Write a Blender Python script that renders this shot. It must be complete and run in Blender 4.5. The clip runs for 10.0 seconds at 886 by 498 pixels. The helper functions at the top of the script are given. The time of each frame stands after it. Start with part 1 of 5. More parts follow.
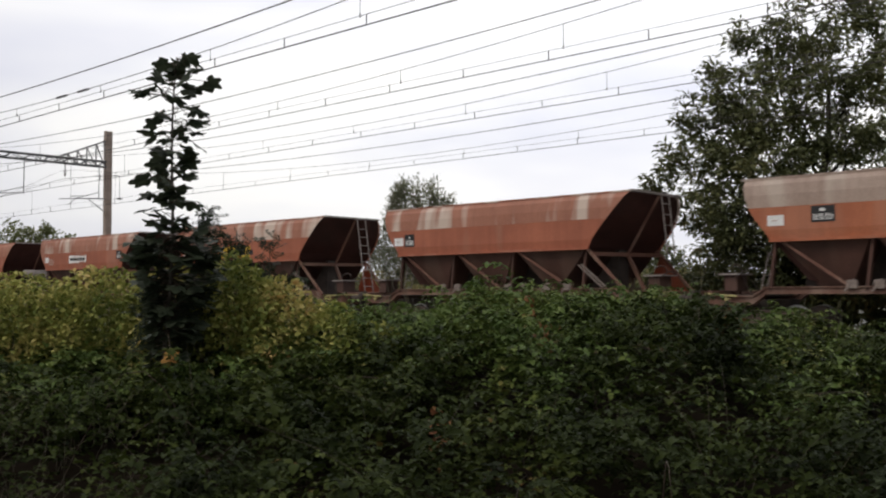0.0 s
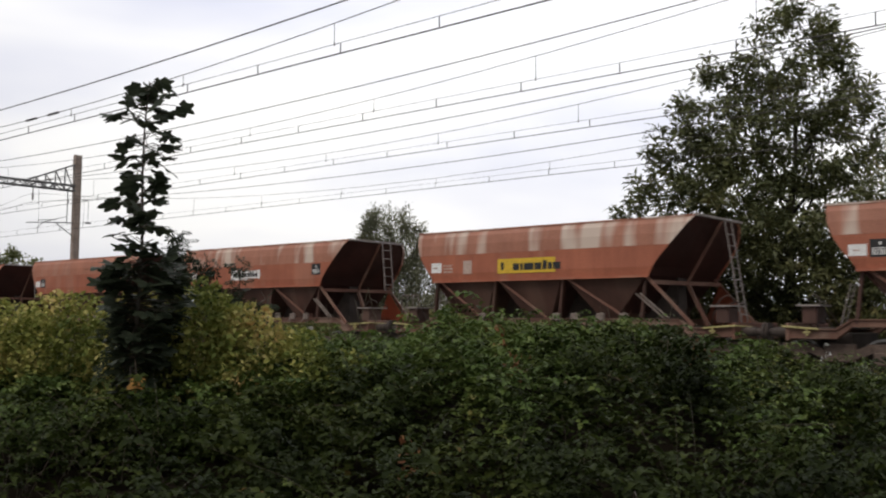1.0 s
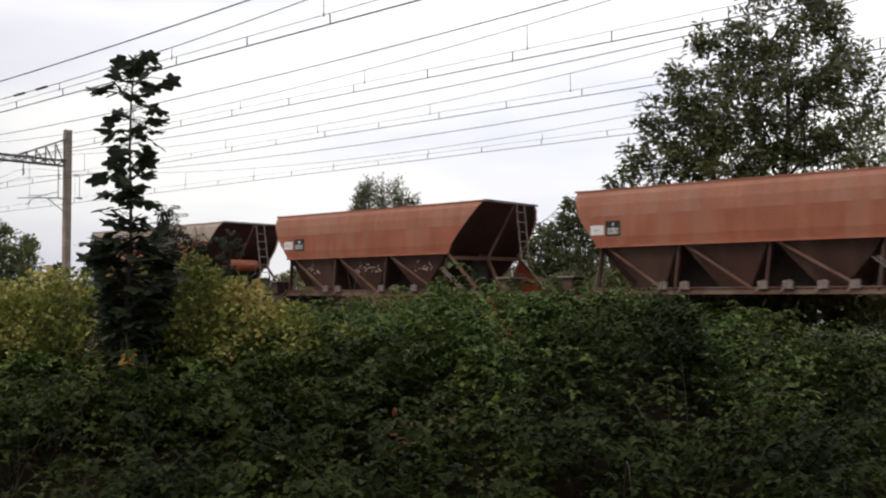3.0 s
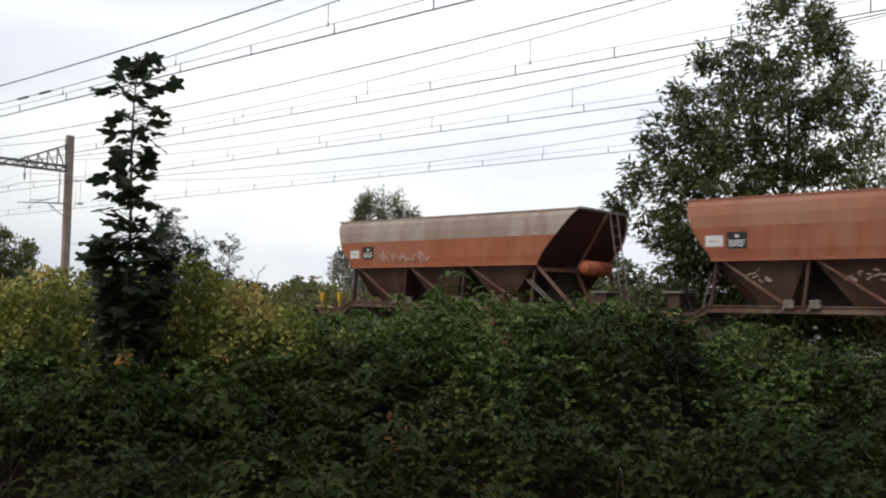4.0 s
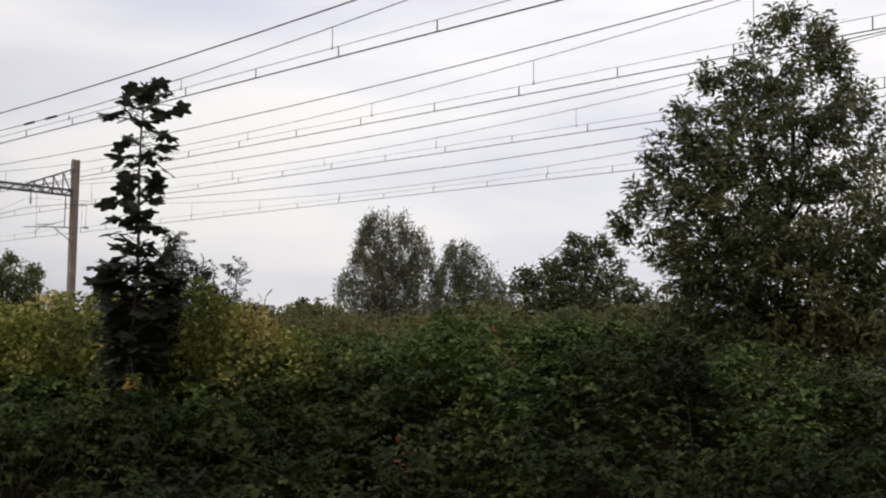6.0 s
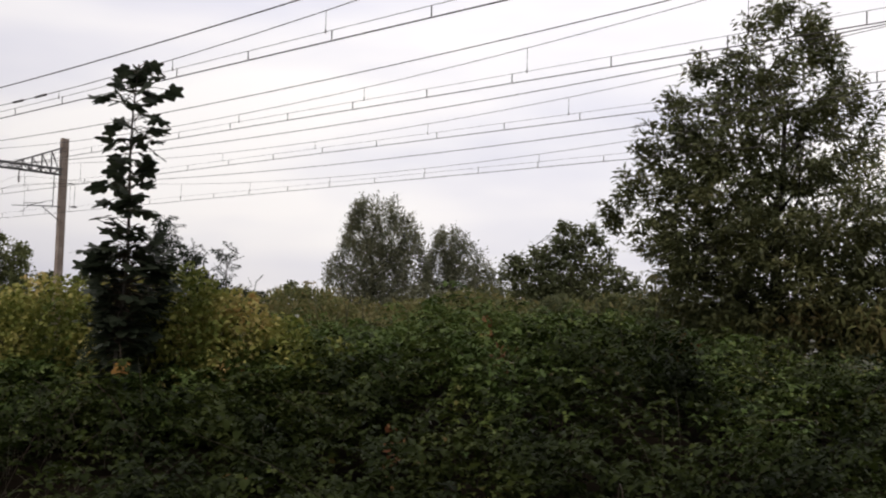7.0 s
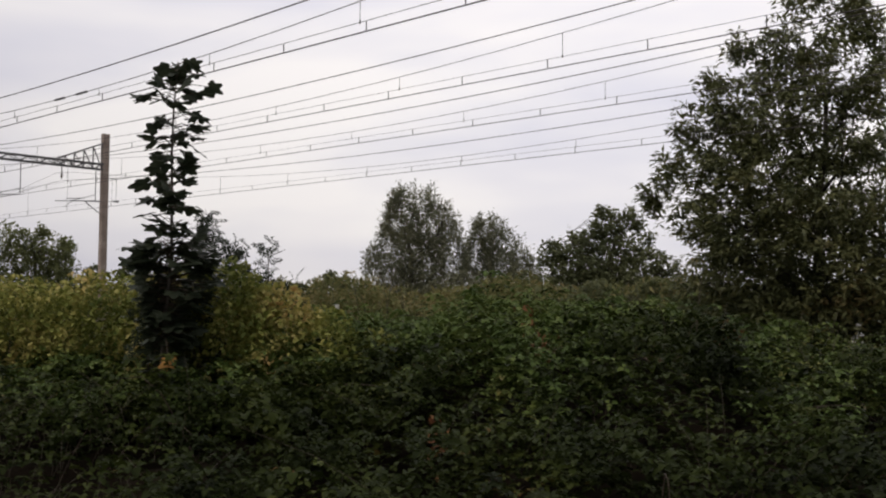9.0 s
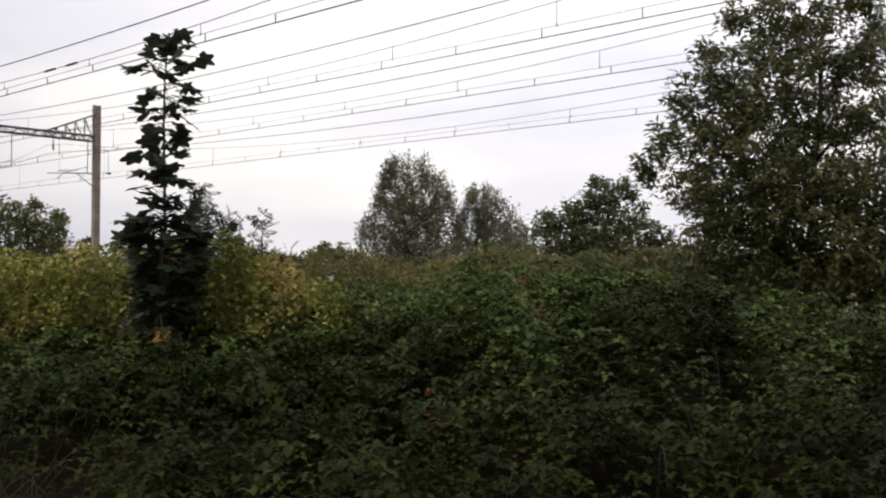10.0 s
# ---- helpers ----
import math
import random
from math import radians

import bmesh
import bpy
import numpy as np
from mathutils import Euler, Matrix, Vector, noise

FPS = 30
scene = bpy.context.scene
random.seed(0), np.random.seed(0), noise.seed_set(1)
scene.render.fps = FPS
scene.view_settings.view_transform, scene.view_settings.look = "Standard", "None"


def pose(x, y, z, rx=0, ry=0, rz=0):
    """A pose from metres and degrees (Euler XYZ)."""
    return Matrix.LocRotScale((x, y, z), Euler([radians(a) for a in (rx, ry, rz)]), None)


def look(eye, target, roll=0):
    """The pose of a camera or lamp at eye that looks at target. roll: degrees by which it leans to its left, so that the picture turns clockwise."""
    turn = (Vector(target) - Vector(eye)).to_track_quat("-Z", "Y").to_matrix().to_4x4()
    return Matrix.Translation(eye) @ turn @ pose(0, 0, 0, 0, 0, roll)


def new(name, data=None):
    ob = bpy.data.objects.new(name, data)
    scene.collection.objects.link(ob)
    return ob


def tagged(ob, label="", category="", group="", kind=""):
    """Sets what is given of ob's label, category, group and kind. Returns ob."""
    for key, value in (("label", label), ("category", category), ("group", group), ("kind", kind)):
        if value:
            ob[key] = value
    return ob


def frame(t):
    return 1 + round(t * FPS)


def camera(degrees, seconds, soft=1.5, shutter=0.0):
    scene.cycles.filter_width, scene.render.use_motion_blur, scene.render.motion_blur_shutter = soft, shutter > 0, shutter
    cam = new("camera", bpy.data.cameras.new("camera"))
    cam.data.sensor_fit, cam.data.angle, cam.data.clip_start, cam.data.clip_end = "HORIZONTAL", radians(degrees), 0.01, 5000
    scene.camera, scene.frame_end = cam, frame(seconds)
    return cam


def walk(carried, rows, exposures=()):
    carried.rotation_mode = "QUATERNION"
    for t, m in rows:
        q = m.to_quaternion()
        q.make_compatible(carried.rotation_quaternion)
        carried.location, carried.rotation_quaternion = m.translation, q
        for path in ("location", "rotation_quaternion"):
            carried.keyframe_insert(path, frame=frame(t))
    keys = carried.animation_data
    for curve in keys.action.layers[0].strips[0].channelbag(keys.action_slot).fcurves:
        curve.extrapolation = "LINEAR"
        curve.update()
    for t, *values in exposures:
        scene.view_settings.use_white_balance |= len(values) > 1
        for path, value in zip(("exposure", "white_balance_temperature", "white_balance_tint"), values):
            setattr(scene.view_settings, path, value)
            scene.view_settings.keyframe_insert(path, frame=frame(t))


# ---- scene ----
cam = camera(49.52, 10.0, soft=2.1, shutter=0.12)


def aim(x, y, z, yaw, pitch, roll):
    """A hand-held pose: eye, then turn to the right, tilt up and lean in degrees."""
    a, b = radians(yaw), radians(pitch)
    way = Vector((math.sin(a) * math.cos(b), math.cos(a) * math.cos(b), math.sin(b)))
    return look((x, y, z), Vector((x, y, z)) + way * 10, roll)


HELD = [
    (0.0, -0.001, -0.004, 1.512, -0.000, 2.572, -0.240),
    (0.1, 0.001, -0.005, 1.511, 0.111, 2.017, -0.084),
    (0.2, 0.003, -0.007, 1.509, 1.051, 1.662, 0.073),
    (0.3, 0.005, -0.008, 1.508, 0.882, 2.244, 0.230),
    (0.4, 0.007, -0.009, 1.506, 0.816, 3.404, 0.387),
    (0.5, 0.009, -0.011, 1.505, 1.451, 2.652, 0.543),
    (0.6, 0.006, -0.010, 1.505, 1.794, 2.512, 0.507),
    (0.7, 0.004, -0.010, 1.506, 1.785, 3.201, 0.470),
    (0.8, 0.002, -0.010, 1.507, 2.135, 3.010, 0.434),
    (0.9, 0.000, -0.010, 1.508, 1.962, 3.218, 0.397),
    (1.0, -0.002, -0.010, 1.509, 1.730, 4.298, 0.360),
    (1.1, -0.001, -0.012, 1.508, 2.131, 4.043, 0.325),
    (1.2, 0.001, -0.014, 1.507, 2.244, 3.970, 0.289),
    (1.3, 0.002, -0.017, 1.507, 1.975, 4.072, 0.253),
    (1.4, 0.004, -0.019, 1.506, 1.672, 4.105, 0.217),
    (1.5, 0.005, -0.021, 1.506, 1.612, 3.445, 0.181),
    (1.6, 0.008, -0.019, 1.506, 1.638, 3.254, 0.197),
    (1.7, 0.011, -0.017, 1.507, 1.844, 3.206, 0.212),
    (1.8, 0.014, -0.015, 1.507, 1.806, 3.041, 0.227),
    (1.9, 0.017, -0.013, 1.508, 2.126, 2.868, 0.242),
    (2.0, 0.020, -0.011, 1.508, 2.063, 2.766, 0.257),
    (2.1, 0.020, -0.012, 1.508, 2.318, 3.144, 0.314),
    (2.2, 0.020, -0.012, 1.508, 2.117, 3.186, 0.371),
    (2.3, 0.020, -0.012, 1.507, 2.318, 2.786, 0.428),
    (2.4, 0.021, -0.012, 1.507, 2.657, 2.198, 0.485),
    (2.5, 0.021, -0.013, 1.507, 2.551, 2.198, 0.542),
    (2.6, 0.017, 0.003, 1.510, 2.680, 2.012, 0.261),
    (2.7, 0.014, 0.018, 1.513, 2.317, 2.426, -0.019),
    (3.8, 0.014, 0.012, 1.487, 2.075, 2.784, -0.553),
    (3.9, 0.017, 0.010, 1.478, 1.638, 3.791, 0.187),
    (4.0, 0.020, 0.007, 1.469, 2.139, 3.425, 0.927),
    (4.1, 0.018, 0.007, 1.470, 2.581, 3.502, 1.063),
    (4.2, 0.015, 0.006, 1.471, 2.606, 3.926, 1.198),
    (4.3, 0.013, 0.006, 1.472, 1.794, 4.577, 1.333),
    (4.4, 0.010, 0.005, 1.473, 2.255, 4.231, 1.469),
    (4.5, 0.008, 0.004, 1.474, 2.071, 4.650, 1.604),
    (4.6, 0.009, 0.002, 1.473, 2.564, 4.814, 1.504),
    (4.7, 0.010, -0.000, 1.473, 2.106, 4.630, 1.403),
    (4.8, 0.011, -0.003, 1.472, 2.006, 4.516, 1.303),
    (4.9, 0.012, -0.005, 1.471, 2.054, 4.314, 1.202),
    (5.0, 0.013, -0.007, 1.470, 1.791, 4.166, 1.102),
    (5.1, 0.011, -0.006, 1.470, 2.162, 3.990, 1.121),
    (5.2, 0.009, -0.004, 1.469, 1.772, 3.762, 1.141),
    (5.3, 0.006, -0.002, 1.469, 1.772, 3.568, 1.160),
    (5.4, 0.004, -0.001, 1.469, 1.656, 3.600, 1.180),
    (5.5, 0.002, 0.001, 1.468, 1.555, 3.648, 1.200),
    (5.6, 0.003, 0.001, 1.470, 1.672, 3.516, 1.044),
    (5.7, 0.004, 0.000, 1.471, 1.505, 3.510, 0.889),
    (5.8, 0.004, -0.000, 1.472, 1.738, 3.873, 0.734),
    (5.9, 0.005, -0.000, 1.473, 2.001, 4.238, 0.579),
    (6.0, 0.006, -0.001, 1.474, 1.842, 4.641, 0.424),
    (6.1, 0.012, 0.006, 1.470, 1.748, 4.636, 0.777),
    (6.2, 0.019, 0.013, 1.465, 2.112, 4.508, 1.130),
    (7.3, -0.016, 0.011, 1.513, 2.507, 3.745, 1.376),
    (7.4, -0.015, 0.006, 1.514, 1.887, 3.876, 1.184),
    (7.5, -0.014, 0.000, 1.514, 1.575, 4.033, 0.992),
    (7.6, -0.016, -0.001, 1.514, 1.476, 4.408, 1.175),
    (7.7, -0.018, -0.002, 1.514, 1.434, 4.471, 1.357),
    (7.8, -0.020, -0.002, 1.515, 1.210, 4.247, 1.539),
    (7.9, -0.022, -0.003, 1.515, 0.835, 4.446, 1.722),
    (8.0, -0.023, -0.004, 1.515, 0.613, 4.042, 1.904),
    (8.1, -0.024, -0.004, 1.515, 0.642, 4.282, 1.595),
    (8.2, -0.024, -0.005, 1.515, 0.764, 4.116, 1.285),
    (8.3, -0.024, -0.005, 1.515, 0.702, 3.900, 0.976),
    (8.4, -0.025, -0.005, 1.514, 1.097, 3.853, 0.667),
    (8.5, -0.025, -0.005, 1.514, 0.886, 4.000, 0.357),
    (8.6, -0.024, -0.005, 1.516, 0.389, 3.428, 0.375),
    (8.7, -0.024, -0.004, 1.518, 0.907, 3.468, 0.392),
    (8.8, -0.023, -0.003, 1.520, 0.577, 3.550, 0.409),
    (8.9, -0.023, -0.003, 1.521, 0.517, 3.551, 0.427),
    (9.0, -0.022, -0.002, 1.523, 0.248, 2.963, 0.444),
    (9.1, -0.021, -0.001, 1.523, 0.297, 2.999, 0.530),
    (9.2, -0.021, 0.000, 1.522, 0.182, 2.954, 0.616),
    (9.3, -0.020, 0.001, 1.522, 0.402, 2.900, 0.702),
    (9.4, -0.019, 0.002, 1.522, 0.432, 2.564, 0.787),
    (9.5, -0.018, 0.003, 1.521, 1.011, 2.845, 0.873),
    (9.6, -0.020, 0.007, 1.523, 1.152, 2.597, 0.732),
    (9.7, -0.022, 0.012, 1.526, 1.600, 2.075, 0.591),
    (9.8, -0.024, 0.016, 1.528, 1.582, 2.053, 0.450),
    (9.9, -0.026, 0.021, 1.530, 1.472, 1.258, 0.309),
    (10.0, -0.028, 0.025, 1.532, 0.614, 1.212, 0.167),
]
walk(cam, [(t, aim(*v)) for t, *v in HELD], exposures=[(0, 0.14, 6500, 10), (3, 0.16, 6500, 10), (3.8, 0.32, 6420, 9), (4, 0.20, 6350, 8), (4.3, 0.22, 6380, 8.5), (4.6, 0.04, 6420, 9), (5, -0.10, 6450, 10), (6, -0.07, 6540, 11.5), (7.5, 0.03, 6650, 13.5), (8.5, -0.11, 6650, 13.5), (9.2, -0.12, 6650, 13.5), (10, 0.15, 6620, 13)])

# ---- sky and light: a bright overcast afternoon ----
world = bpy.data.worlds.new("overcast_sky")
scene.world = world
world.use_nodes = True
wn, wl = world.node_tree.nodes, world.node_tree.links
wn.clear()
w_out = wn.new("ShaderNodeOutputWorld")
w_bg = wn.new("ShaderNodeBackground")
w_bg.inputs["Strength"].default_value = 1.0
w_sky = wn.new("ShaderNodeTexSky")
w_sky.sky_type = "NISHITA"
w_sky.sun_disc = False
w_sky.sun_elevation = radians(28)
w_sky.sun_rotation = radians(-50)
w_dim = wn.new("ShaderNodeVectorMath")
w_dim.operation = "SCALE"
w_dim.inputs["Scale"].default_value = 0.06
w_co = wn.new("ShaderNodeTexCoord")
w_map = wn.new("ShaderNodeMapping")
w_map.inputs["Scale"].default_value = (1.2, 1.2, 4.5)
w_noise = wn.new("ShaderNodeTexNoise")
w_noise.inputs["Scale"].default_value = 1.5
w_noise.inputs["Detail"].default_value = 4.0
w_noise.inputs["Roughness"].default_value = 0.45
w_ramp = wn.new("ShaderNodeValToRGB")
w_ramp.color_ramp.elements[0].position = 0.36
w_ramp.color_ramp.elements[0].color = (0.64, 0.66, 0.79, 1)
w_ramp.color_ramp.elements[1].position = 0.62
w_ramp.color_ramp.elements[1].color = (1.0, 0.985, 0.97, 1)
w_mix = wn.new("ShaderNodeMixRGB")
w_mix.inputs["Fac"].default_value = 0.94
wl.new(w_co.outputs["Generated"], w_map.inputs["Vector"])
wl.new(w_map.outputs["Vector"], w_noise.inputs["Vector"])
# layers of the cloud deck: greyer at middle height, brighter above
w_xyz = wn.new("ShaderNodeSeparateXYZ")
w_deck = wn.new("ShaderNodeValToRGB")
for at, v in ((0.05, 0.54), (0.15, 0.445), (0.27, 0.56)):
    w_deck.color_ramp.elements.new(at).color = (v, v, v, 1)
w_deck.color_ramp.elements[0].color = (0.5, 0.5, 0.5, 1)
w_deck.color_ramp.elements[-1].color = (0.5, 0.5, 0.5, 1)
w_sum = wn.new("ShaderNodeMath")
w_sum.operation = "ADD"
w_low = wn.new("ShaderNodeMath")
w_low.operation = "SUBTRACT"
w_low.inputs[1].default_value = 0.5
wl.new(w_co.outputs["Generated"], w_xyz.inputs["Vector"])
wl.new(w_xyz.outputs["Z"], w_deck.inputs["Fac"])
wl.new(w_deck.outputs["Color"], w_low.inputs[0])
wl.new(w_noise.outputs["Fac"], w_sum.inputs[0])
wl.new(w_low.outputs["Value"], w_sum.inputs[1])
wl.new(w_sum.outputs["Value"], w_ramp.inputs["Fac"])
wl.new(w_sky.outputs["Color"], w_dim.inputs[0])
wl.new(w_dim.outputs["Vector"], w_mix.inputs["Color1"])
wl.new(w_ramp.outputs["Color"], w_mix.inputs["Color2"])
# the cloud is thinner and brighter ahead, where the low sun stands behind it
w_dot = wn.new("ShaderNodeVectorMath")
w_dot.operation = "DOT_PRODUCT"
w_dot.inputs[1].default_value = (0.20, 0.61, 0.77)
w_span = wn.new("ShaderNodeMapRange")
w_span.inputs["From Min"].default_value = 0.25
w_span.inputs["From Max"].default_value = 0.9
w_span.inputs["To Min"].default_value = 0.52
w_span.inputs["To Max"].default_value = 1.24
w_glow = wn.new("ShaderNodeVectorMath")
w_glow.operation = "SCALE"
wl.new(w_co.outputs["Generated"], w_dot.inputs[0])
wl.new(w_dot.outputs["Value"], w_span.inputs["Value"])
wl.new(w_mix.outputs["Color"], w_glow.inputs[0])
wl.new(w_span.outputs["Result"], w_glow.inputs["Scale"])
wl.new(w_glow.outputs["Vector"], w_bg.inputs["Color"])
wl.new(w_bg.outputs["Background"], w_out.inputs["Surface"])

sun_data = bpy.data.lights.new("sun", "SUN")
sun_data.energy, sun_data.angle, sun_data.color = 0.95, radians(25), (1.0, 0.95, 0.88)
sun = new("sun", sun_data)
sun.matrix_world = look((0, 0, 60), (28, 24, 22))


# ---- materials ----
def material(name, rough=0.8, metal=0.0):
    m = bpy.data.materials.new(name)
    m.use_nodes = True
    b = m.node_tree.nodes["Principled BSDF"]
    b.inputs["Roughness"].default_value = rough
    b.inputs["Metallic"].default_value = metal
    return m, m.node_tree.nodes, m.node_tree.links, b


def ramp(n, stops):
    r = n.new("ShaderNodeValToRGB")
    e = r.color_ramp.elements
    while len(e) < len(stops):
        e.new(0.5)
    for k, (p, c) in zip(e, stops):
        k.position, k.color = p, (*c, 1)
    return r


def noisy(n, l, scale, detail=5.0, rough=0.55, stretch=(1, 1, 1)):
    co = n.new("ShaderNodeTexCoord")
    mp = n.new("ShaderNodeMapping")
    mp.inputs["Scale"].default_value = stretch
    t = n.new("ShaderNodeTexNoise")
    t.inputs["Scale"].default_value, t.inputs["Detail"].default_value, t.inputs["Roughness"].default_value = scale, detail, rough
    l.new(co.outputs["Object"], mp.inputs["Vector"])
    l.new(mp.outputs["Vector"], t.inputs["Vector"])
    return t


def mixed(n, l, fac, a, b, mode="MIX"):
    m = n.new("ShaderNodeMixRGB")
    m.blend_type = mode
    for sock, v in (("Fac", fac), ("Color1", a), ("Color2", b)):
        if hasattr(v, "is_output"):
            l.new(v, m.inputs[sock])
        else:
            m.inputs[sock].default_value = v if sock == "Fac" else (*v, 1)
    return m.outputs["Color"]


def bumped(n, l, b, height, strength=0.4, dist=0.01):
    k = n.new("ShaderNodeBump")
    k.inputs["Strength"].default_value, k.inputs["Distance"].default_value = strength, dist
    l.new(height, k.inputs["Height"])
    l.new(k.outputs["Normal"], b.inputs["Normal"])


def grainy(name, dark, light, scale=3.0, fine=30.0, rough=0.85, metal=0.0, bump=0.4, dist=0.01):
    """A weathered surface: broad stains and fine grain."""
    m, n, l, b = material(name, rough, metal)
    big, small = noisy(n, l, scale), noisy(n, l, fine)
    r = ramp(n, [(0.3, dark), (0.7, light)])
    l.new(big.outputs["Fac"], r.inputs["Fac"])
    g = ramp(n, [(0.25, (0.6, 0.6, 0.6)), (0.75, (1.25, 1.25, 1.25))])
    l.new(small.outputs["Fac"], g.inputs["Fac"])
    l.new(mixed(n, l, 1.0, r.outputs["Color"], g.outputs["Color"], "MULTIPLY"), b.inputs["Base Color"])
    bumped(n, l, b, small.outputs["Fac"], bump, dist)
    return m


def leafy(name, stops, rough=0.6, clump=0.9, through_light=0.25, gloss=0.14, vary=0.42):
    """Foliage: each leaf has its own hue, clumps drift in tone, light shines through."""
    m, n, l, b = material(name, rough)
    b.inputs["Specular IOR Level"].default_value = gloss
    g = n.new("ShaderNodeNewGeometry")
    big = noisy(n, l, clump, 2.0)
    mx = n.new("ShaderNodeMath")
    mx.operation = "MULTIPLY_ADD"
    mx.inputs[1].default_value = vary
    l.new(g.outputs["Random Per Island"], mx.inputs[0])
    sc = n.new("ShaderNodeMath")
    sc.operation = "MULTIPLY_ADD"
    sc.inputs[1].default_value = 1.5
    sc.inputs[2].default_value = -0.23 - vary / 2
    l.new(big.outputs["Fac"], sc.inputs[0])
    l.new(sc.outputs["Value"], mx.inputs[2])
    r = ramp(n, stops)
    l.new(mx.outputs["Value"], r.inputs["Fac"])
    l.new(r.outputs["Color"], b.inputs["Base Color"])
    tr = n.new("ShaderNodeBsdfTranslucent")
    l.new(r.outputs["Color"], tr.inputs["Color"])
    ms = n.new("ShaderNodeMixShader")
    ms.inputs["Fac"].default_value = through_light
    l.new(b.outputs["BSDF"], ms.inputs[1])
    l.new(tr.outputs["BSDF"], ms.inputs[2])
    l.new(ms.outputs["Shader"], n["Material Output"].inputs["Surface"])
    return m


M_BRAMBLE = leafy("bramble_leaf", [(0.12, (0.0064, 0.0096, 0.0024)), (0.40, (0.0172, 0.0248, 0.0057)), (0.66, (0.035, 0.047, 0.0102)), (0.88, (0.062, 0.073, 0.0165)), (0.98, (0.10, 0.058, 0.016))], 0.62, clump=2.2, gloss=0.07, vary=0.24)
# fresh patches, and the lit tone of the crest painted in
M_FRESH_LIT = leafy("fresh_and_lit_green_leaf", [(0.15, (0.034, 0.060, 0.014)), (0.5, (0.080, 0.118, 0.028)), (0.8, (0.150, 0.182, 0.048)), (0.97, (0.24, 0.19, 0.062))], 0.6, clump=1.9, gloss=0.1, vary=0.26)
M_YELLOW = leafy("yellowing_leaf", [(0.12, (0.070, 0.100, 0.020)), (0.38, (0.175, 0.200, 0.046)), (0.58, (0.33, 0.32, 0.088)), (0.78, (0.50, 0.42, 0.155)), (0.97, (0.52, 0.32, 0.13))], 0.6, 2.6, vary=0.28)
M_MAPLE = leafy("maple_leaf", [(0.2, (0.020, 0.029, 0.018)), (0.8, (0.055, 0.066, 0.040))], 0.5, through_light=0.28)
M_RUSTLEAF = leafy("withered_leaf", [(0.2, (0.22, 0.10, 0.025)), (0.8, (0.34, 0.18, 0.045))], 0.6)
M_CROWN = leafy("broad_tree_leaf", [(0.15, (0.060, 0.071, 0.031)), (0.5, (0.122, 0.133, 0.056)), (0.85, (0.195, 0.198, 0.082)), (0.99, (0.27, 0.225, 0.10))], 0.45, 0.9, 0.3, gloss=0.3, vary=0.34)
M_SHRUB = leafy("shrub_leaf", [(0.2, (0.016, 0.024, 0.013)), (0.8, (0.042, 0.054, 0.028))], 0.55, 0.5)
M_FARLEAF = leafy("willow_leaf", [(0.2, (0.145, 0.152, 0.098)), (0.8, (0.265, 0.265, 0.170))], 0.6, 0.5, 0.4)
M_FARDARK = leafy("dark_tree_leaf", [(0.2, (0.092, 0.108, 0.052)), (0.8, (0.185, 0.195, 0.095))], 0.6, 0.3, 0.35)
M_OLIVE = leafy("olive_tree_leaf", [(0.2, (0.10, 0.118, 0.050)), (0.8, (0.20, 0.215, 0.092))], 0.6, 0.3, 0.35)
M_SCRUB = leafy("dry_scrub", [(0.15, (0.100, 0.115, 0.040)), (0.5, (0.185, 0.185, 0.072)), (0.9, (0.29, 0.225, 0.105))], 0.7, 0.5)
M_BARK = grainy("bark", (0.05, 0.042, 0.034), (0.12, 0.10, 0.08), 6, 60)
M_LIMB = grainy("dark_limb_bark", (0.022, 0.019, 0.015), (0.05, 0.043, 0.034), 6, 60)
M_BOARD = grainy("white_board_paint", (0.7, 0.7, 0.68), (0.85, 0.85, 0.83), 4, 40, 0.5)
M_STEM = grainy("bramble_stem", (0.035, 0.024, 0.016), (0.08, 0.052, 0.032), 8, 50)
# near-black: the shade between the leaves is in this colour
M_THICKET_SHADE = grainy("litter_with_thicket_shade", (0.008, 0.006, 0.004), (0.022, 0.016, 0.010), 0.6, 14, 1.0)
M_THICKET_SHADE.node_tree.nodes["Principled BSDF"].inputs["Specular IOR Level"].default_value = 0.05
M_GRASS = grainy("rough_grass", (0.035, 0.045, 0.018), (0.09, 0.09, 0.04), 0.2, 6, 0.95)
M_BALLAST = grainy("ballast", (0.045, 0.038, 0.03), (0.10, 0.085, 0.07), 0.7, 22, 0.95, bump=0.6, dist=0.02)
M_RAIL = grainy("rail_steel", (0.10, 0.06, 0.04), (0.22, 0.15, 0.11), 4, 40, 0.5, 0.6)
M_SLEEPER = grainy("concrete_sleeper", (0.2, 0.19, 0.17), (0.33, 0.31, 0.28), 3, 40)
M_MAST = grainy("mast_steel", (0.30, 0.23, 0.19), (0.50, 0.41, 0.35), 1.5, 18, 0.75, 0.1)
M_LATTICE = grainy("galvanised_lattice", (0.12, 0.12, 0.125), (0.22, 0.22, 0.22), 3, 30, 0.6, 0.3)
M_WIRE = grainy("copper_wire", (0.05, 0.045, 0.045), (0.10, 0.085, 0.08), 3, 60, 0.5, 0.5)
M_INSULATOR = grainy("brown_insulator", (0.06, 0.035, 0.025), (0.12, 0.07, 0.05), 6, 40, 0.25)
M_ORANGE = leafy("autumn_bramble_leaf", [(0.2, (0.15, 0.060, 0.028)), (0.8, (0.30, 0.17, 0.075))], 0.6)
M_STRAW = grainy("dry_grass_straw", (0.05, 0.042, 0.026), (0.11, 0.09, 0.055), 5, 30)
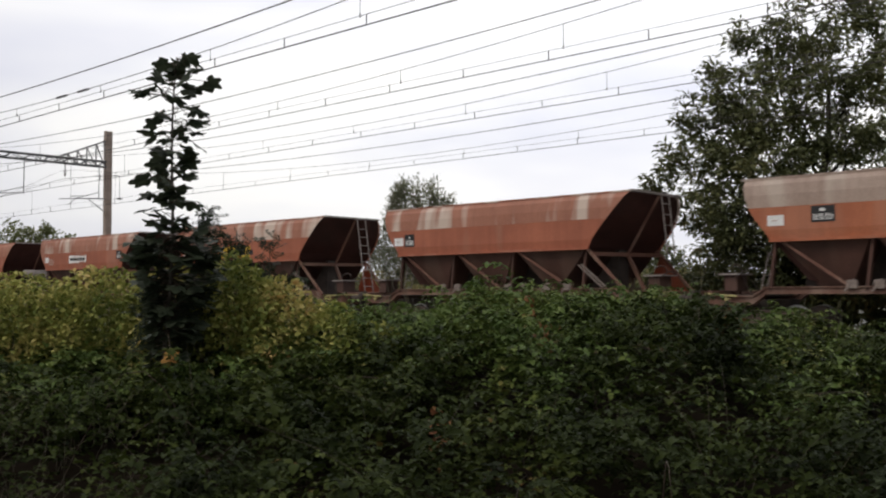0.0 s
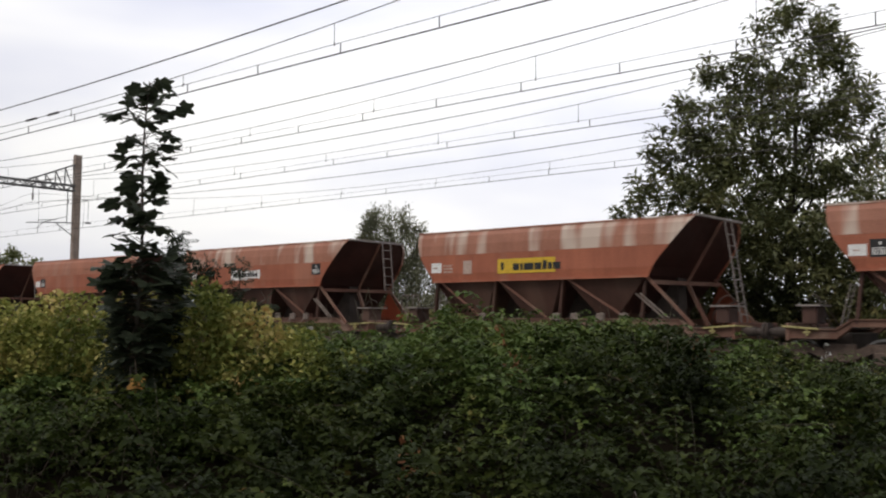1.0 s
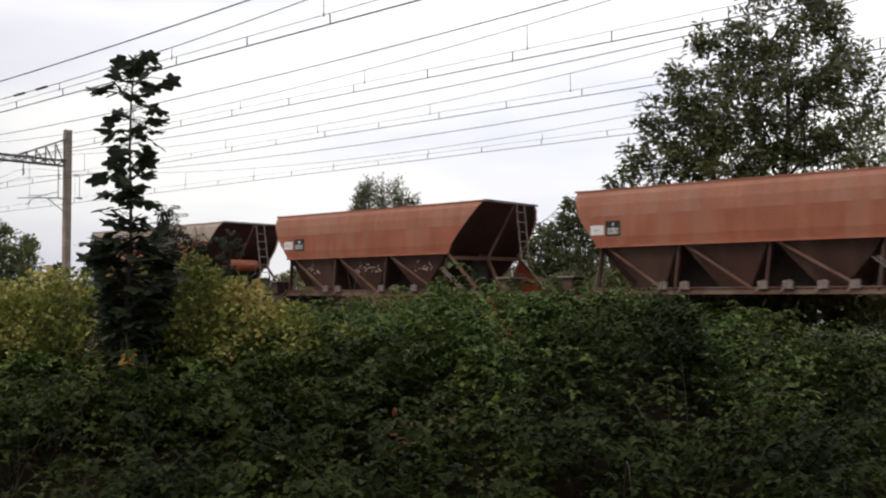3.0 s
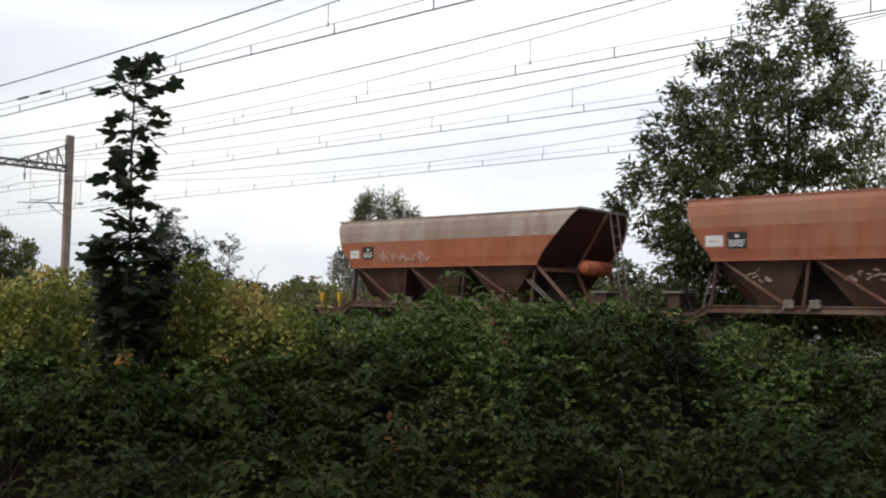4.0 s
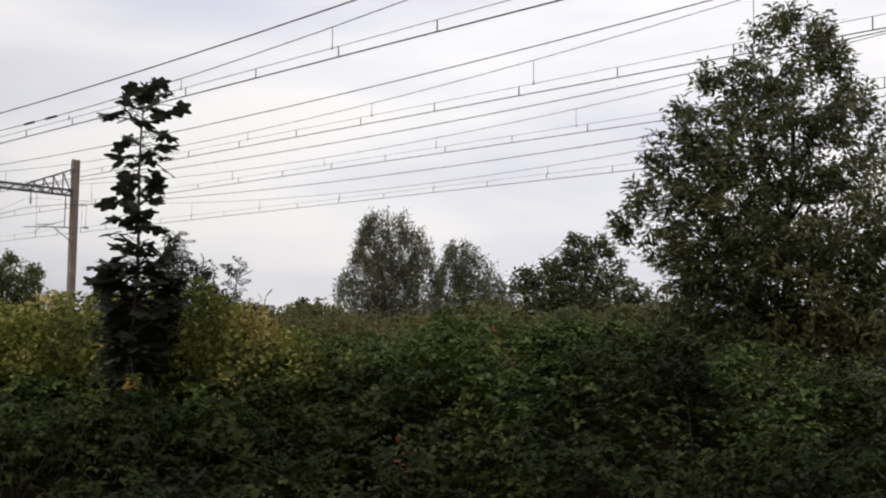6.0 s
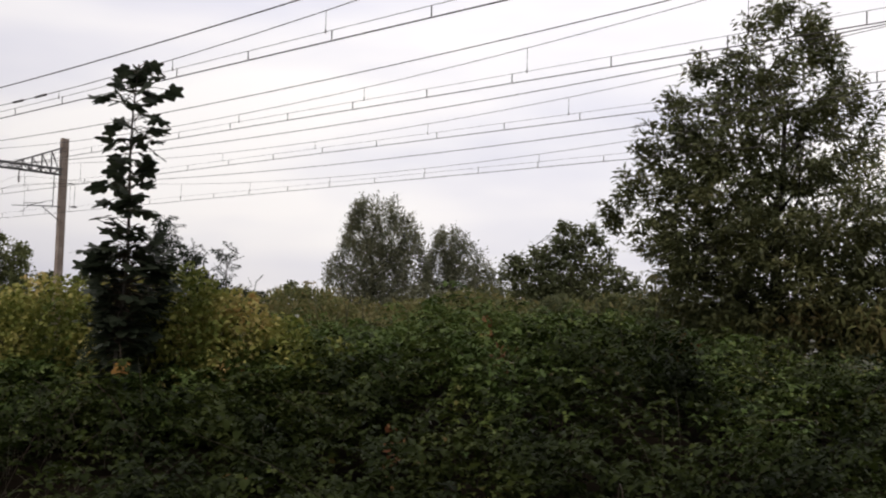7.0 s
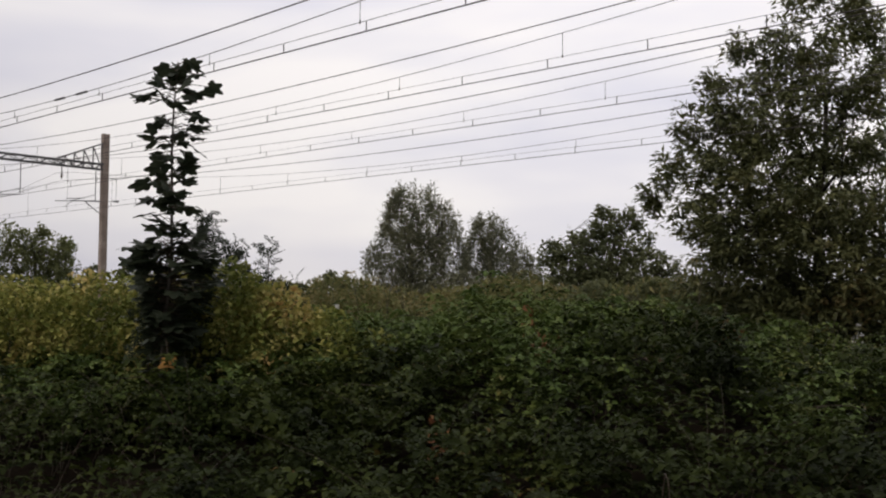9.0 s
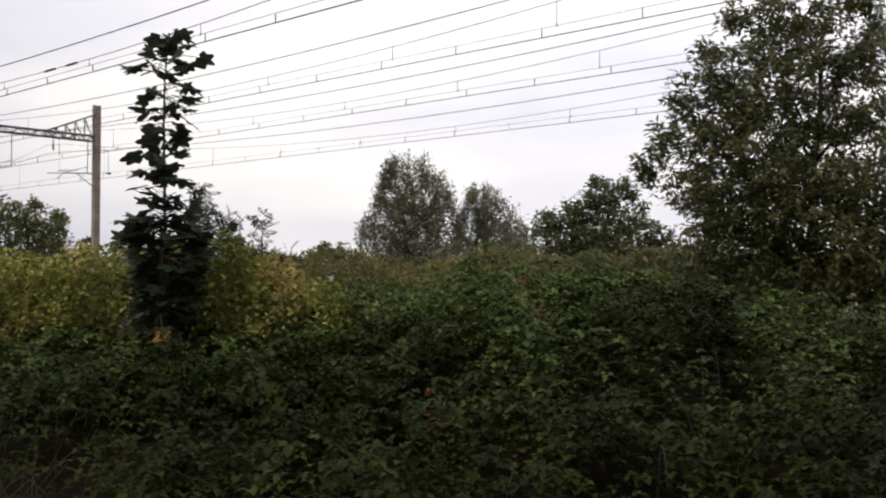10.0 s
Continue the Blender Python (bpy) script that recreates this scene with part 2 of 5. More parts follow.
M_FLOWER = grainy("pale_seed_head", (0.28, 0.28, 0.26), (0.45, 0.44, 0.41), 8, 60)


# ---- building helpers ----
def part(name, bm, mat, parent=None, label="", smooth=False):
    """Links a bmesh as one mesh object."""
    me = bpy.data.meshes.new(name)
    bm.to_mesh(me)
    bm.free()
    me.materials.append(mat)
    if smooth:
        me.polygons.foreach_set("use_smooth", [True] * len(me.polygons))
    ob = new(name, me)
    ob.parent = parent
    if label:
        tagged(ob, label)
    return ob


def raw(name, verts, faces, mat, parent=None, label="", smooth=False):
    me = bpy.data.meshes.new(name)
    me.from_pydata(verts, [], faces)
    me.materials.append(mat)
    if smooth:
        me.polygons.foreach_set("use_smooth", [True] * len(me.polygons))
    ob = new(name, me)
    ob.parent = parent
    if label:
        tagged(ob, label)
    return ob


def box(bm, x0, x1, y0, y1, z0, z1, bevel=0.0):
    r = bmesh.ops.create_cube(bm, size=1, matrix=Matrix.LocRotScale(((x0 + x1) / 2, (y0 + y1) / 2, (z0 + z1) / 2), None, (abs(x1 - x0), abs(y1 - y0), abs(z1 - z0))))
    if bevel:
        es = {e for v in r["verts"] for e in v.link_edges}
        bmesh.ops.bevel(bm, geom=list(es), offset=bevel, segments=1, affect="EDGES")


def beam(bm, a, b, w, h, up=(0, 0, 1)):
    """A bar of section w by h from a to b."""
    a, b = Vector(a), Vector(b)
    d = (b - a)
    x = d.normalized()
    u = Vector(up)
    if abs(x.dot(u)) > 0.98:
        u = Vector((0, 1, 0))
    y = u.cross(x).normalized()
    z = x.cross(y)
    m = Matrix((x, y, z)).transposed().to_4x4()
    m.translation = (a + b) / 2
    bmesh.ops.create_cube(bm, size=1, matrix=m @ Matrix.Diagonal((d.length, w, h, 1)))


def rod(bm, a, b, r0, r1=None, seg=8, caps=True):
    a, b = Vector(a), Vector(b)
    d = b - a
    m = d.to_track_quat("Z", "Y").to_matrix().to_4x4()
    m.translation = (a + b) / 2
    bmesh.ops.create_cone(bm, cap_ends=caps, segments=seg, radius1=r0, radius2=r0 if r1 is None else r1, depth=d.length, matrix=m)


def tube(path, radii, seg=6):
    """Vertices and faces of a tapered tube along a path."""
    vs, fs = [], []
    path = [Vector(p) for p in path]
    for i, p in enumerate(path):
        d = (path[min(i + 1, len(path) - 1)] - path[max(i - 1, 0)]).normalized()
        s = d.cross(Vector((0.3, 1, 0.1))).normalized()
        u = s.cross(d)
        for k in range(seg):
            a = 2 * math.pi * k / seg
            vs.append(p + (s * math.cos(a) + u * math.sin(a)) * radii[i])
    for i in range(len(path) - 1):
        for k in range(seg):
            a, b = i * seg + k, i * seg + (k + 1) % seg
            fs.append((a, b, b + seg, a + seg))
    fs.append(tuple(range(len(vs) - seg, len(vs))))
    return vs, fs


def tubes(name, runs, mat, parent=None, label="", seg=6):
    vs, fs = [], []
    for path, radii in runs:
        v, f = tube(path, radii, seg)
        k = len(vs)
        vs += v
        fs += [tuple(i + k for i in q) for q in f]
    return raw(name, vs, fs, mat, parent, label, True)


def turns(rng, n, tilt=0.6):
    """Random leaf turns: any heading, leaning by about tilt from lying flat."""
    h = rng.uniform(0, 2 * np.pi, n)
    a, b = rng.normal(0, tilt, n), rng.normal(0, tilt, n)
    z, o = np.zeros(n), np.ones(n)
    rz = np.array([[np.cos(h), -np.sin(h), z], [np.sin(h), np.cos(h), z], [z, z, o]]).transpose(2, 0, 1)
    rx = np.array([[o, z, z], [z, np.cos(a), -np.sin(a)], [z, np.sin(a), np.cos(a)]]).transpose(2, 0, 1)
    ry = np.array([[np.cos(b), z, np.sin(b)], [z, o, z], [-np.sin(b), z, np.cos(b)]]).transpose(2, 0, 1)
    return rx @ ry @ rz


def scatter(name, mat, shape, pos, rot, size, parent=None, label=""):
    """Copies of one leaf shape joined into one mesh."""
    tv, tf = shape
    tv, tf = np.asarray(tv, float), np.asarray(tf, int)
    n, k = len(pos), len(tv)
    v = np.einsum("nij,kj->nki", rot, tv) * np.asarray(size)[:, None, None] + np.asarray(pos)[:, None, :]
    f = (tf[None] + (np.arange(n) * k)[:, None, None]).reshape(-1)
    me = bpy.data.meshes.new(name)
    me.vertices.add(n * k)
    me.vertices.foreach_set("co", v.reshape(-1))
    c = tf.shape[1]
    me.loops.add(len(f))
    me.loops.foreach_set("vertex_index", f)
    me.polygons.add(len(f) // c)
    me.polygons.foreach_set("loop_start", np.arange(0, len(f), c))
    me.update(calc_edges=True)
    me.materials.append(mat)
    ob = new(name, me)
    ob.parent = parent
    if label:
        tagged(ob, label)
    return ob


def aimed(rng, way, fan, roll=0.45):
    """Leaf turns that point along the given ways, each strayed by about fan, with a random roll about its length."""
    n = len(way)
    x = way + rng.normal(0, fan, (n, 3))
    x /= np.linalg.norm(x, axis=1)[:, None]
    y = np.cross(np.array([0.0, 0.0, 1.0]) + rng.normal(0, roll, (n, 3)), x)
    y /= np.linalg.norm(y, axis=1)[:, None]
    return np.stack([x, y, np.cross(x, y)], 2)


def leaflet(x, y, heading, length, width, fold=0.25, droop=0.2):
    """A pointed leaf of four triangles, folded along its midrib, from (x, y) along heading."""
    c, s = math.cos(heading), math.sin(heading)
    l, w = length, width / 2
    pts = [(0, 0, 0), (0.52 * l, 0, 0), (l, 0, -droop * l)]
    for q in (1, -1):
        pts += [(0.22 * l, q * 0.72 * w, fold * w * 1.4), (0.50 * l, q * w, fold * w * 1.7), (0.78 * l, q * 0.62 * w, fold * w * 0.9 - 0.4 * droop * l)]
    v = [(x + c * px - s * py, y + s * px + c * py, pz) for px, py, pz in pts]
    return v, [(0, 1, 3), (3, 1, 4), (4, 1, 5), (5, 1, 2), (0, 6, 1), (6, 7, 1), (7, 8, 1), (8, 2, 1)]


def sliver(x, y, heading, length, width, fold=0.25, droop=0.2):
    """A narrow leaf of two triangles."""
    c, s = math.cos(heading), math.sin(heading)
    pts = [(0, 0, 0), (0.5 * length, width / 2, 0), (length, 0, -droop * length), (0.5 * length, -width / 2, 0)]
    return [(x + c * px - s * py, y + s * px + c * py, pz) for px, py, pz in pts], [(0, 3, 1), (3, 2, 1)]


def compound_of(maker, leaves):
    vs, fs = [], []
    for a in leaves:
        v, f = maker(*a)
        fs += [tuple(i + len(vs) for i in q) for q in f]
        vs += v
    return vs, fs


def compound(leaves):
    vs, fs = [], []
    for a in leaves:
        v, f = leaflet(*a)
        fs += [tuple(i + len(vs) for i in q) for q in f]
        vs += v
    return vs, fs


TRIPLE = compound([(0, 0.05, 0, 1.0, 0.72), (-0.05, 0.1, 1.9, 0.8, 0.6), (-0.05, -0.1, -1.9, 0.8, 0.6)])
SINGLE = compound([(-0.5, 0, 0, 1.0, 0.62)])
LANCE = compound_of(sliver, [(-0.5, 0, 0, 1.0, 0.28)])
LANCE_FOLD = ([(-0.5, 0, 0), (-0.05, 0.19, 0.06), (0.5, 0, -0.12), (-0.05, -0.19, 0.06), (0.0, 0, 0)], [(0, 4, 1), (1, 4, 2), (0, 3, 4), (3, 2, 4)])
OVAL = compound_of(sliver, [(-0.5, 0, 0, 1.0, 0.62)])
PINNATE = compound_of(sliver, [(1.0, 0, 0, 0.5, 0.2)] + [(0.25 * k, 0, s * 1.05, 0.45, 0.19) for k in (1, 2, 3, 4) for s in (1, -1)])


def maple_shape():
    """A five-lobed leaf, slightly cupped."""
    rim = []
    for a, r in ((-2.7, 0.42), (-2.0, 0.72), (-1.75, 0.74), (-1.4, 0.58), (-1.05, 0.92), (-0.8, 0.94), (-0.45, 0.68), (-0.2, 0.92), (0.0, 1.08), (0.2, 0.92), (0.45, 0.68), (0.8, 0.94), (1.05, 0.92), (1.4, 0.58), (1.75, 0.74), (2.0, 0.72), (2.7, 0.42)):
        rim.append((r * math.cos(a) + 0.1, r * math.sin(a), -0.10 * r * r + 0.05 * math.sin(5 * a)))
    vs = [(0.0, 0, 0)] + rim
    return vs, [(0, i, i + 1) for i in range(1, len(rim))]


MAPLE = maple_shape()

# ---- the railway's own axes ----
TURN = radians(47.6)
FAR = Vector((math.cos(TURN), math.sin(TURN), 0))      # square to the track, away from the path
RUN = Vector((math.sin(TURN), -math.cos(TURN), 0))     # the way the train goes
RAIL_TOP = 0.25
TRACKS = (11.15, 15.35, 19.55, 23.6)
TRACK_POSE = Matrix((RUN, FAR, Vector((0, 0, 1)))).transposed().to_4x4()


def at(s, d, z=0.0):
    """A place by its run along the track, its distance across and its height."""
    return RUN * s + FAR * d + Vector((0, 0, z))


# ---- ground and railway ----
def build_ground():
    vs, fs = [], []
    xs = [-900, -300, -100, -50] + [i * 1.5 for i in range(-20, 21)] + [50, 100, 300, 900]
    ys = [-300, -100, -30] + [i * 1.5 for i in range(-6, 30)] + [50, 80, 150, 400, 1500]
    for y in ys:
        for x in xs:
            near = abs(x) < 32 and -10 < y < 46
            vs.append((x, y, 0.05 * noise.noise((x * 0.3, y * 0.3, 0)) if near else 0.0))
    w = len(xs)
    for j in range(len(ys) - 1):
        for i in range(w - 1):
            a = j * w + i
            fs.append((a, a + 1, a + w + 1, a + w))
    tagged(raw("ground", vs, fs, M_GRASS, None, "", True), "rough grassy ground with bare soil beside the railway", "ground", kind="structure")


def build_tracks():
    # ballast bed with sloping shoulders
    bm = bmesh.new()
    prof = [(8.6, -0.06), (9.4, 0.1), (25.6, 0.1), (26.4, -0.06)]
    rows = []
    for s in (-160, -60, 0, 60, 160):
        rows.append([bm.verts.new(at(s, d, z)) for d, z in prof])
    for a, b in zip(rows, rows[1:]):
        for k in range(3):
            bm.faces.new((a[k], a[k + 1], b[k + 1], b[k]))
    bmesh.ops.recalc_face_normals(bm, faces=bm.faces[:])
    tagged(part("ballast_bed", bm, M_BALLAST), "grey-brown stone ballast bed under four tracks", "ballast", kind="structure")
    for d in TRACKS:
        root = tagged(new("railway_track"), "rusty steel rails on concrete sleepers in ballast", "railway track", "tracks side by side", "structure")
        root.matrix_world = TRACK_POSE @ Matrix.Translation((0, d, 0))
        for y in (-0.755, 0.755):
            bm = bmesh.new()
            box(bm, -160, 160, y - 0.07, y + 0.07, 0.105, 0.12)
            box(bm, -160, 160, y - 0.012, y + 0.012, 0.12, 0.212)
            box(bm, -160, 160, y - 0.036, y + 0.036, 0.212, RAIL_TOP)
            part("rail", bm, M_RAIL, root)
        vs, fs = [], []
        for i in range(-90, 60):
            x = i * 0.6
            k = len(vs)
            for z, q in ((0.06, 0.13), (0.125, 0.1)):
                vs += [(x - q, -1.2, z), (x + q, -1.2, z), (x + q, 1.2, z), (x - q, 1.2, z)]
            fs += [tuple(k + j for j in f) for f in ((4, 5, 6, 7), (0, 1, 5, 4), (1, 2, 6, 5), (2, 3, 7, 6), (3, 0, 4, 7))]
        tagged(raw("sleepers", vs, fs, M_SLEEPER, root), kind="stuff")


PORTALS = (-48.3, 5.0)
MID = -21.7


def build_portal(s):
    """A portal over the four tracks: two steel masts and a lattice beam with hangers."""
    root = tagged(new("catenary_portal"), "steel catenary mast carrying a grey lattice beam over the tracks", "catenary mast", "portals along the line")
    root.matrix_world = TRACK_POSE @ Matrix.Translation((s, 0, 0))
    for y in (26.0, 8.7):
        bm = bmesh.new()
        box(bm, -0.15, 0.15, y - 0.17, y - 0.145, -0.2, 10.3)
        box(bm, -0.15, 0.15, y + 0.145, y + 0.17, -0.2, 10.3)
        box(bm, -0.12, 0.12, y - 0.145, y + 0.145, -0.2, 10.28)
        part("mast", bm, M_MAST, root, "weathered brown-grey steel mast")
    lo, hi = 8.33, 8.62
    for y0, y1, za, zb in ((23.2, 25.84, hi, 9.75), (8.86, 11.5, 9.75, hi)):
        bm = bmesh.new()
        beam(bm, (-0.1, y0, za), (-0.1, y1, zb), 0.06, 0.07)
        beam(bm, (0.1, y0, za), (0.1, y1, zb), 0.06, 0.07)
        for k in range(6):
            f, g = k / 5, min(1, (k + 1) / 5)
            y = y0 + (y1 - y0) * f
            z = za + (zb - za) * f
            beam(bm, (0, y, lo), (0, y, z), 0.05, 0.05)
            if k < 5:
                yn = y0 + (y1 - y0) * g
                zn = za + (zb - za) * g
                if y0 > 20:
                    beam(bm, (0, y, z), (0, yn, lo), 0.045, 0.045)
                else:
                    beam(bm, (0, y, lo), (0, yn, zn), 0.045, 0.045)
        part("knee_brace", bm, M_LATTICE, root)
    bm = bmesh.new()
    for x in (-0.16, 0.16):
        for z in (lo, hi):
            beam(bm, (x, 8.86, z), (x, 25.84, z), 0.07, 0.07)
    n = 34
    for k in range(n):
        y, yn = 8.86 + 16.98 * k / n, 8.86 + 16.98 * (k + 1) / n
        a, b = (lo, hi) if k % 2 else (hi, lo)
        for x in (-0.16, 0.16):
            beam(bm, (x, y, a), (x, yn, b), 0.035, 0.035)
        beam(bm, (-0.16, y, hi), (0.16, yn, hi), 0.03, 0.03)
    part("lattice_beam", bm, M_LATTICE, root)
    for d in TRACKS:
        bm = bmesh.new()
        rod(bm, (0, d, 7.62), (0, d, 8.33), 0.025)
        for z in (7.7, 7.78, 7.86, 7.94):
            rod(bm, (0, d, z), (0, d, z + 0.05), 0.075, 0.03, 10)
        part("insulator", bm, M_INSULATOR, root, "brown ribbed insulator")
        bm = bmesh.new()
        beam(bm, (0, d + 1.9, 6.6), (0, d + 1.9, 8.33), 0.035, 0.035)
        rod(bm, (0, d + 1.9, 6.62), (0, d - 0.3, 6.45), 0.022)
        rod(bm, (0, d + 1.9, 6.95), (0, d + 0.5, 6.5), 0.016)
        rod(bm, (0, d + 0.6, 6.5), (0, d + 0.15, 6.14), 0.014)
        part("registration_arm", bm, M_LATTICE, root)
    # bracket beyond the far mast, with a hanging drop wire
    bm = bmesh.new()
    rod(bm, (0, 24.1, 6.52), (0, 25.84, 6.62), 0.03)
    rod(bm, (0, 24.9, 6.56), (0, 25.84, 5.9), 0.025)
    rod(bm, (0, 23.9, 6.62), (0, 24.9, 6.72), 0.02)
    part("bracket", bm, M_LATTICE, root)
    bm = bmesh.new()
    rod(bm, (0, 26.17, 7.9), (0, 26.75, 7.9), 0.02)
    rod(bm, (0, 26.7, 6.7), (0, 26.7, 7.9), 0.012)
    rod(bm, (0, 26.55, 6.68), (0, 26.85, 6.68), 0.05)
    part("drop_bracket", bm, M_LATTICE, root)
    return root


def wire(name, zs, d, r, parent, s0=-160, s1=70):
    """A wire over one track, its height a function of the run."""
    n = 120
    path = [(s0 + (s1 - s0) * i / n, 0, zs(s0 + (s1 - s0) * i / n)) for i in range(n + 1)]
    return tubes(name, [(path, [r] * (n + 1))], M_WIRE, parent, "", 5)


def span(s):
    """The run from the middle of the span that s lies in."""
    w = PORTALS[1] - PORTALS[0]
    return (s - MID + w / 2) % w - w / 2


def build_catenary(d, lift, sag, step, clamps, thin=1.0):
    root = tagged(new("overhead_line"), "dark overhead wires with droppers above a track", "overhead wire", "lines over the tracks")
    root.matrix_world = TRACK_POSE @ Matrix.Translation((0, d, 0))
    feeder = lambda s: 6.89 + lift + 0.00125 * span(s) ** 2
    carrier = lambda s: 6.42 + lift + sag + 0.0026 * span(s) ** 2
    helper = lambda s: 6.27 + lift + 0.00016 * span(s) ** 2
    contact = lambda s: 6.10 + lift
    wire("feeder_wire", feeder, d, 0.014 * thin, root)
    wire("carrier_wire", carrier, d, 0.009 * thin, root)
    wire("helper_wire", helper, d, 0.006 * thin, root)
    wire("contact_wire", contact, d, 0.013 * thin, root)
    for a in (-23.3, -22.2) if clamps else ():
        bm = bmesh.new()
        rod(bm, (a, 0, carrier(a)), (a + 0.5, 0, carrier(a + 0.5)), 0.03)
        part("wire_clamp", bm, M_WIRE, root)
    for i in range(-9, 12):
        s = MID + step + i * 4.5
        bm = bmesh.new()
        rod(bm, (s, 0, helper(s)), (s, 0, carrier(s)), 0.006, seg=5)
        rod(bm, (s, 0, helper(s) - 0.03), (s, 0, helper(s) + 0.05), 0.012, seg=5)
        part("dropper", bm, M_WIRE, root)
    for i in range(-20, 24):
        s = MID + step * 0.6 + 0.4 + i * 2.25
        bm = bmesh.new()
        rod(bm, (s, 0, contact(s)), (s, 0, helper(s)), 0.011, seg=5)
        part("short_dropper", bm, M_WIRE, root)


build_ground()
build_tracks()
for s in PORTALS:
    build_portal(s)
for d, lift, sag, step in zip(TRACKS, (0.0, 0.0, 0.08, -0.22), (0.0, 0.03, 0.06, 0.0), (0.6, 1.9, 0.2, 1.1)):
    build_catenary(d, lift, sag, step, d == TRACKS[0], 1.0 if d < 14 else 0.8)


# ---- plants ----
def thicket_top(x, y):
    """The leafy surface of the brambles."""
    base = np.interp(y, (2.2, 3.0, 4.0, 5.0, 6.0, 7.0, 8.0, 9.0), (0.34, 0.48, 0.66, 0.87, 1.04, 1.15, 1.18, 1.08))
    crest = np.interp(x, (-6, -3.4, -2.4, -1.6, -1.2, -0.77, -0.2, 0.3, 1.0, 1.7, 2.4, 3.2, 6), (1.0, 1.0, 1.0, 1.05, 1.12, 1.20, 1.27, 1.33, 1.38, 1.36, 1.14, 0.98, 0.95))
    k = np.clip((y - 3) / 5, 0, 1)
    z = base + (crest - 1.18) * k
    # rounded cushions with dark creases between them
    lumps = np.array([noise.noise((a * 1.1, b * 1.1, 3.0)) * 0.22 + noise.noise((a * 2.7, b * 2.7, 7.0)) * 0.10 + 0.66 * min(0.32, abs(noise.noise((a * 1.5, b * 1.9, 13.0)) * 1.3)) - 0.13 for a, b in zip(x, y)])
    return z + lumps


def thicket_rim(x, y):
    """0 on the outer rim of the thicket, 1 from half a metre inside it."""
    edge = np.minimum(7.2 - np.abs(x), np.minimum(y - 1.9, 9.7 - y))
    return np.clip(edge / 0.5, 0, 1) ** 0.5


def build_brambles():
    rng = np.random.default_rng(3)
    root = tagged(new("bramble_thicket"), "dense dark green bramble thicket of three-part leaves and arching stems", "brambles", kind="stuff")
    # leafy inside, then arching canes over it that carry their leaves flat
    n = 30000
    y = 2.3 + 6.7 * rng.random(n) ** 0.8
    x = (rng.random(n) - 0.5) * (2.4 + y * 1.02)
    z = thicket_top(x, y) - np.abs(rng.normal(0, 0.13, n)) - 0.02
    rot = turns(rng, n, 0.35)
    size = rng.uniform(0.028, 0.055, n)
    canes, per = 3000, 16
    cy = 2.2 + 6.6 * rng.random(canes) ** 0.8
    cx = (rng.random(canes) - 0.5) * (2.5 + cy * 1.02)
    head, long = rng.uniform(0, 2 * np.pi, canes), rng.uniform(0.35, 0.95, canes)
    lift = rng.uniform(0.0, 0.13, canes) + 0.10 * (rng.random(canes) < 0.2)
    f = (np.arange(per) + 0.5) / per
    turn = head[:, None] + 0.5 * (f - 0.5) * rng.normal(0, 1, (canes, 1))
    lx = (cx[:, None] + np.cos(turn) * f * long[:, None]).ravel()
    ly = (cy[:, None] + np.sin(turn) * f * long[:, None]).ravel()
    arch = (np.sin(f * 2.75) * 1.0)[None] * (lift + 0.10)[:, None] - 0.10
    m = canes * per
    lz = thicket_top(lx, ly) * 0.7 + np.repeat(thicket_top(cx, cy), per) * 0.3 + arch.ravel()
    out = np.where(np.arange(m) % 2, 1, -1) * rng.uniform(0.7, 1.4, m) + np.repeat(head, per)
    flat = np.stack([np.cos(out), np.sin(out), rng.normal(-0.10, 0.16, m)], 1)
    lsize = rng.uniform(0.030, 0.064, m) * np.repeat(rng.uniform(0.7, 1.35, canes), per)
    x, y, z, size = np.concatenate([x, lx]), np.concatenate([y, ly]), np.concatenate([z, lz]), np.concatenate([size, lsize])
    rot = np.concatenate([rot, aimed(rng, flat, 0.12, 0.22)])
    size *= np.interp(y, (2.4, 5.0), (0.62, 1.0))
    n = len(x)
    # fresh leaves in patches; lit crest and darker near edge put into leaf colour
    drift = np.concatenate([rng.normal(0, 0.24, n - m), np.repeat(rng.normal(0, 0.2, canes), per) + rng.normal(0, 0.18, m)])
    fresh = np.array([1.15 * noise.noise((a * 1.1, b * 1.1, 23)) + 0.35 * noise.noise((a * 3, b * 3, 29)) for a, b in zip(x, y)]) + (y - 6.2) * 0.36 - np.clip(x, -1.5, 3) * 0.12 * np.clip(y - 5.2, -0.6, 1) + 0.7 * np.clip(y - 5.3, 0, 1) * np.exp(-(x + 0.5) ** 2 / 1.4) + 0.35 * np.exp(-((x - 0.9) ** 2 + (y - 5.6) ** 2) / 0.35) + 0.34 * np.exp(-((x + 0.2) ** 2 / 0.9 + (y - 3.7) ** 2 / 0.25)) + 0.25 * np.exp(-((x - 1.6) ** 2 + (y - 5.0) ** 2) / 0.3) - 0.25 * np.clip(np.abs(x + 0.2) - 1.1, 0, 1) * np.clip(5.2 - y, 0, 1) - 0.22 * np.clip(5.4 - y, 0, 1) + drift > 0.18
    # leaves dropped in gaps and creases so the near-black sheet reads as shade
    gaps = np.array([noise.noise((a * 1.9, b * 1.9, 31)) + 0.5 * noise.noise((a * 4.5, b * 4.5, 37)) for a, b in zip(x, y)])
    crease = np.array([abs(noise.noise((a * 1.5, b * 1.9, 13.0))) for a, b in zip(x, y)])
    keep = ((gaps > -0.22) & (crease > 0.035 + 0.03 * rng.random(n))) | (y > 6.9) | (rng.random(n) < 0.13)
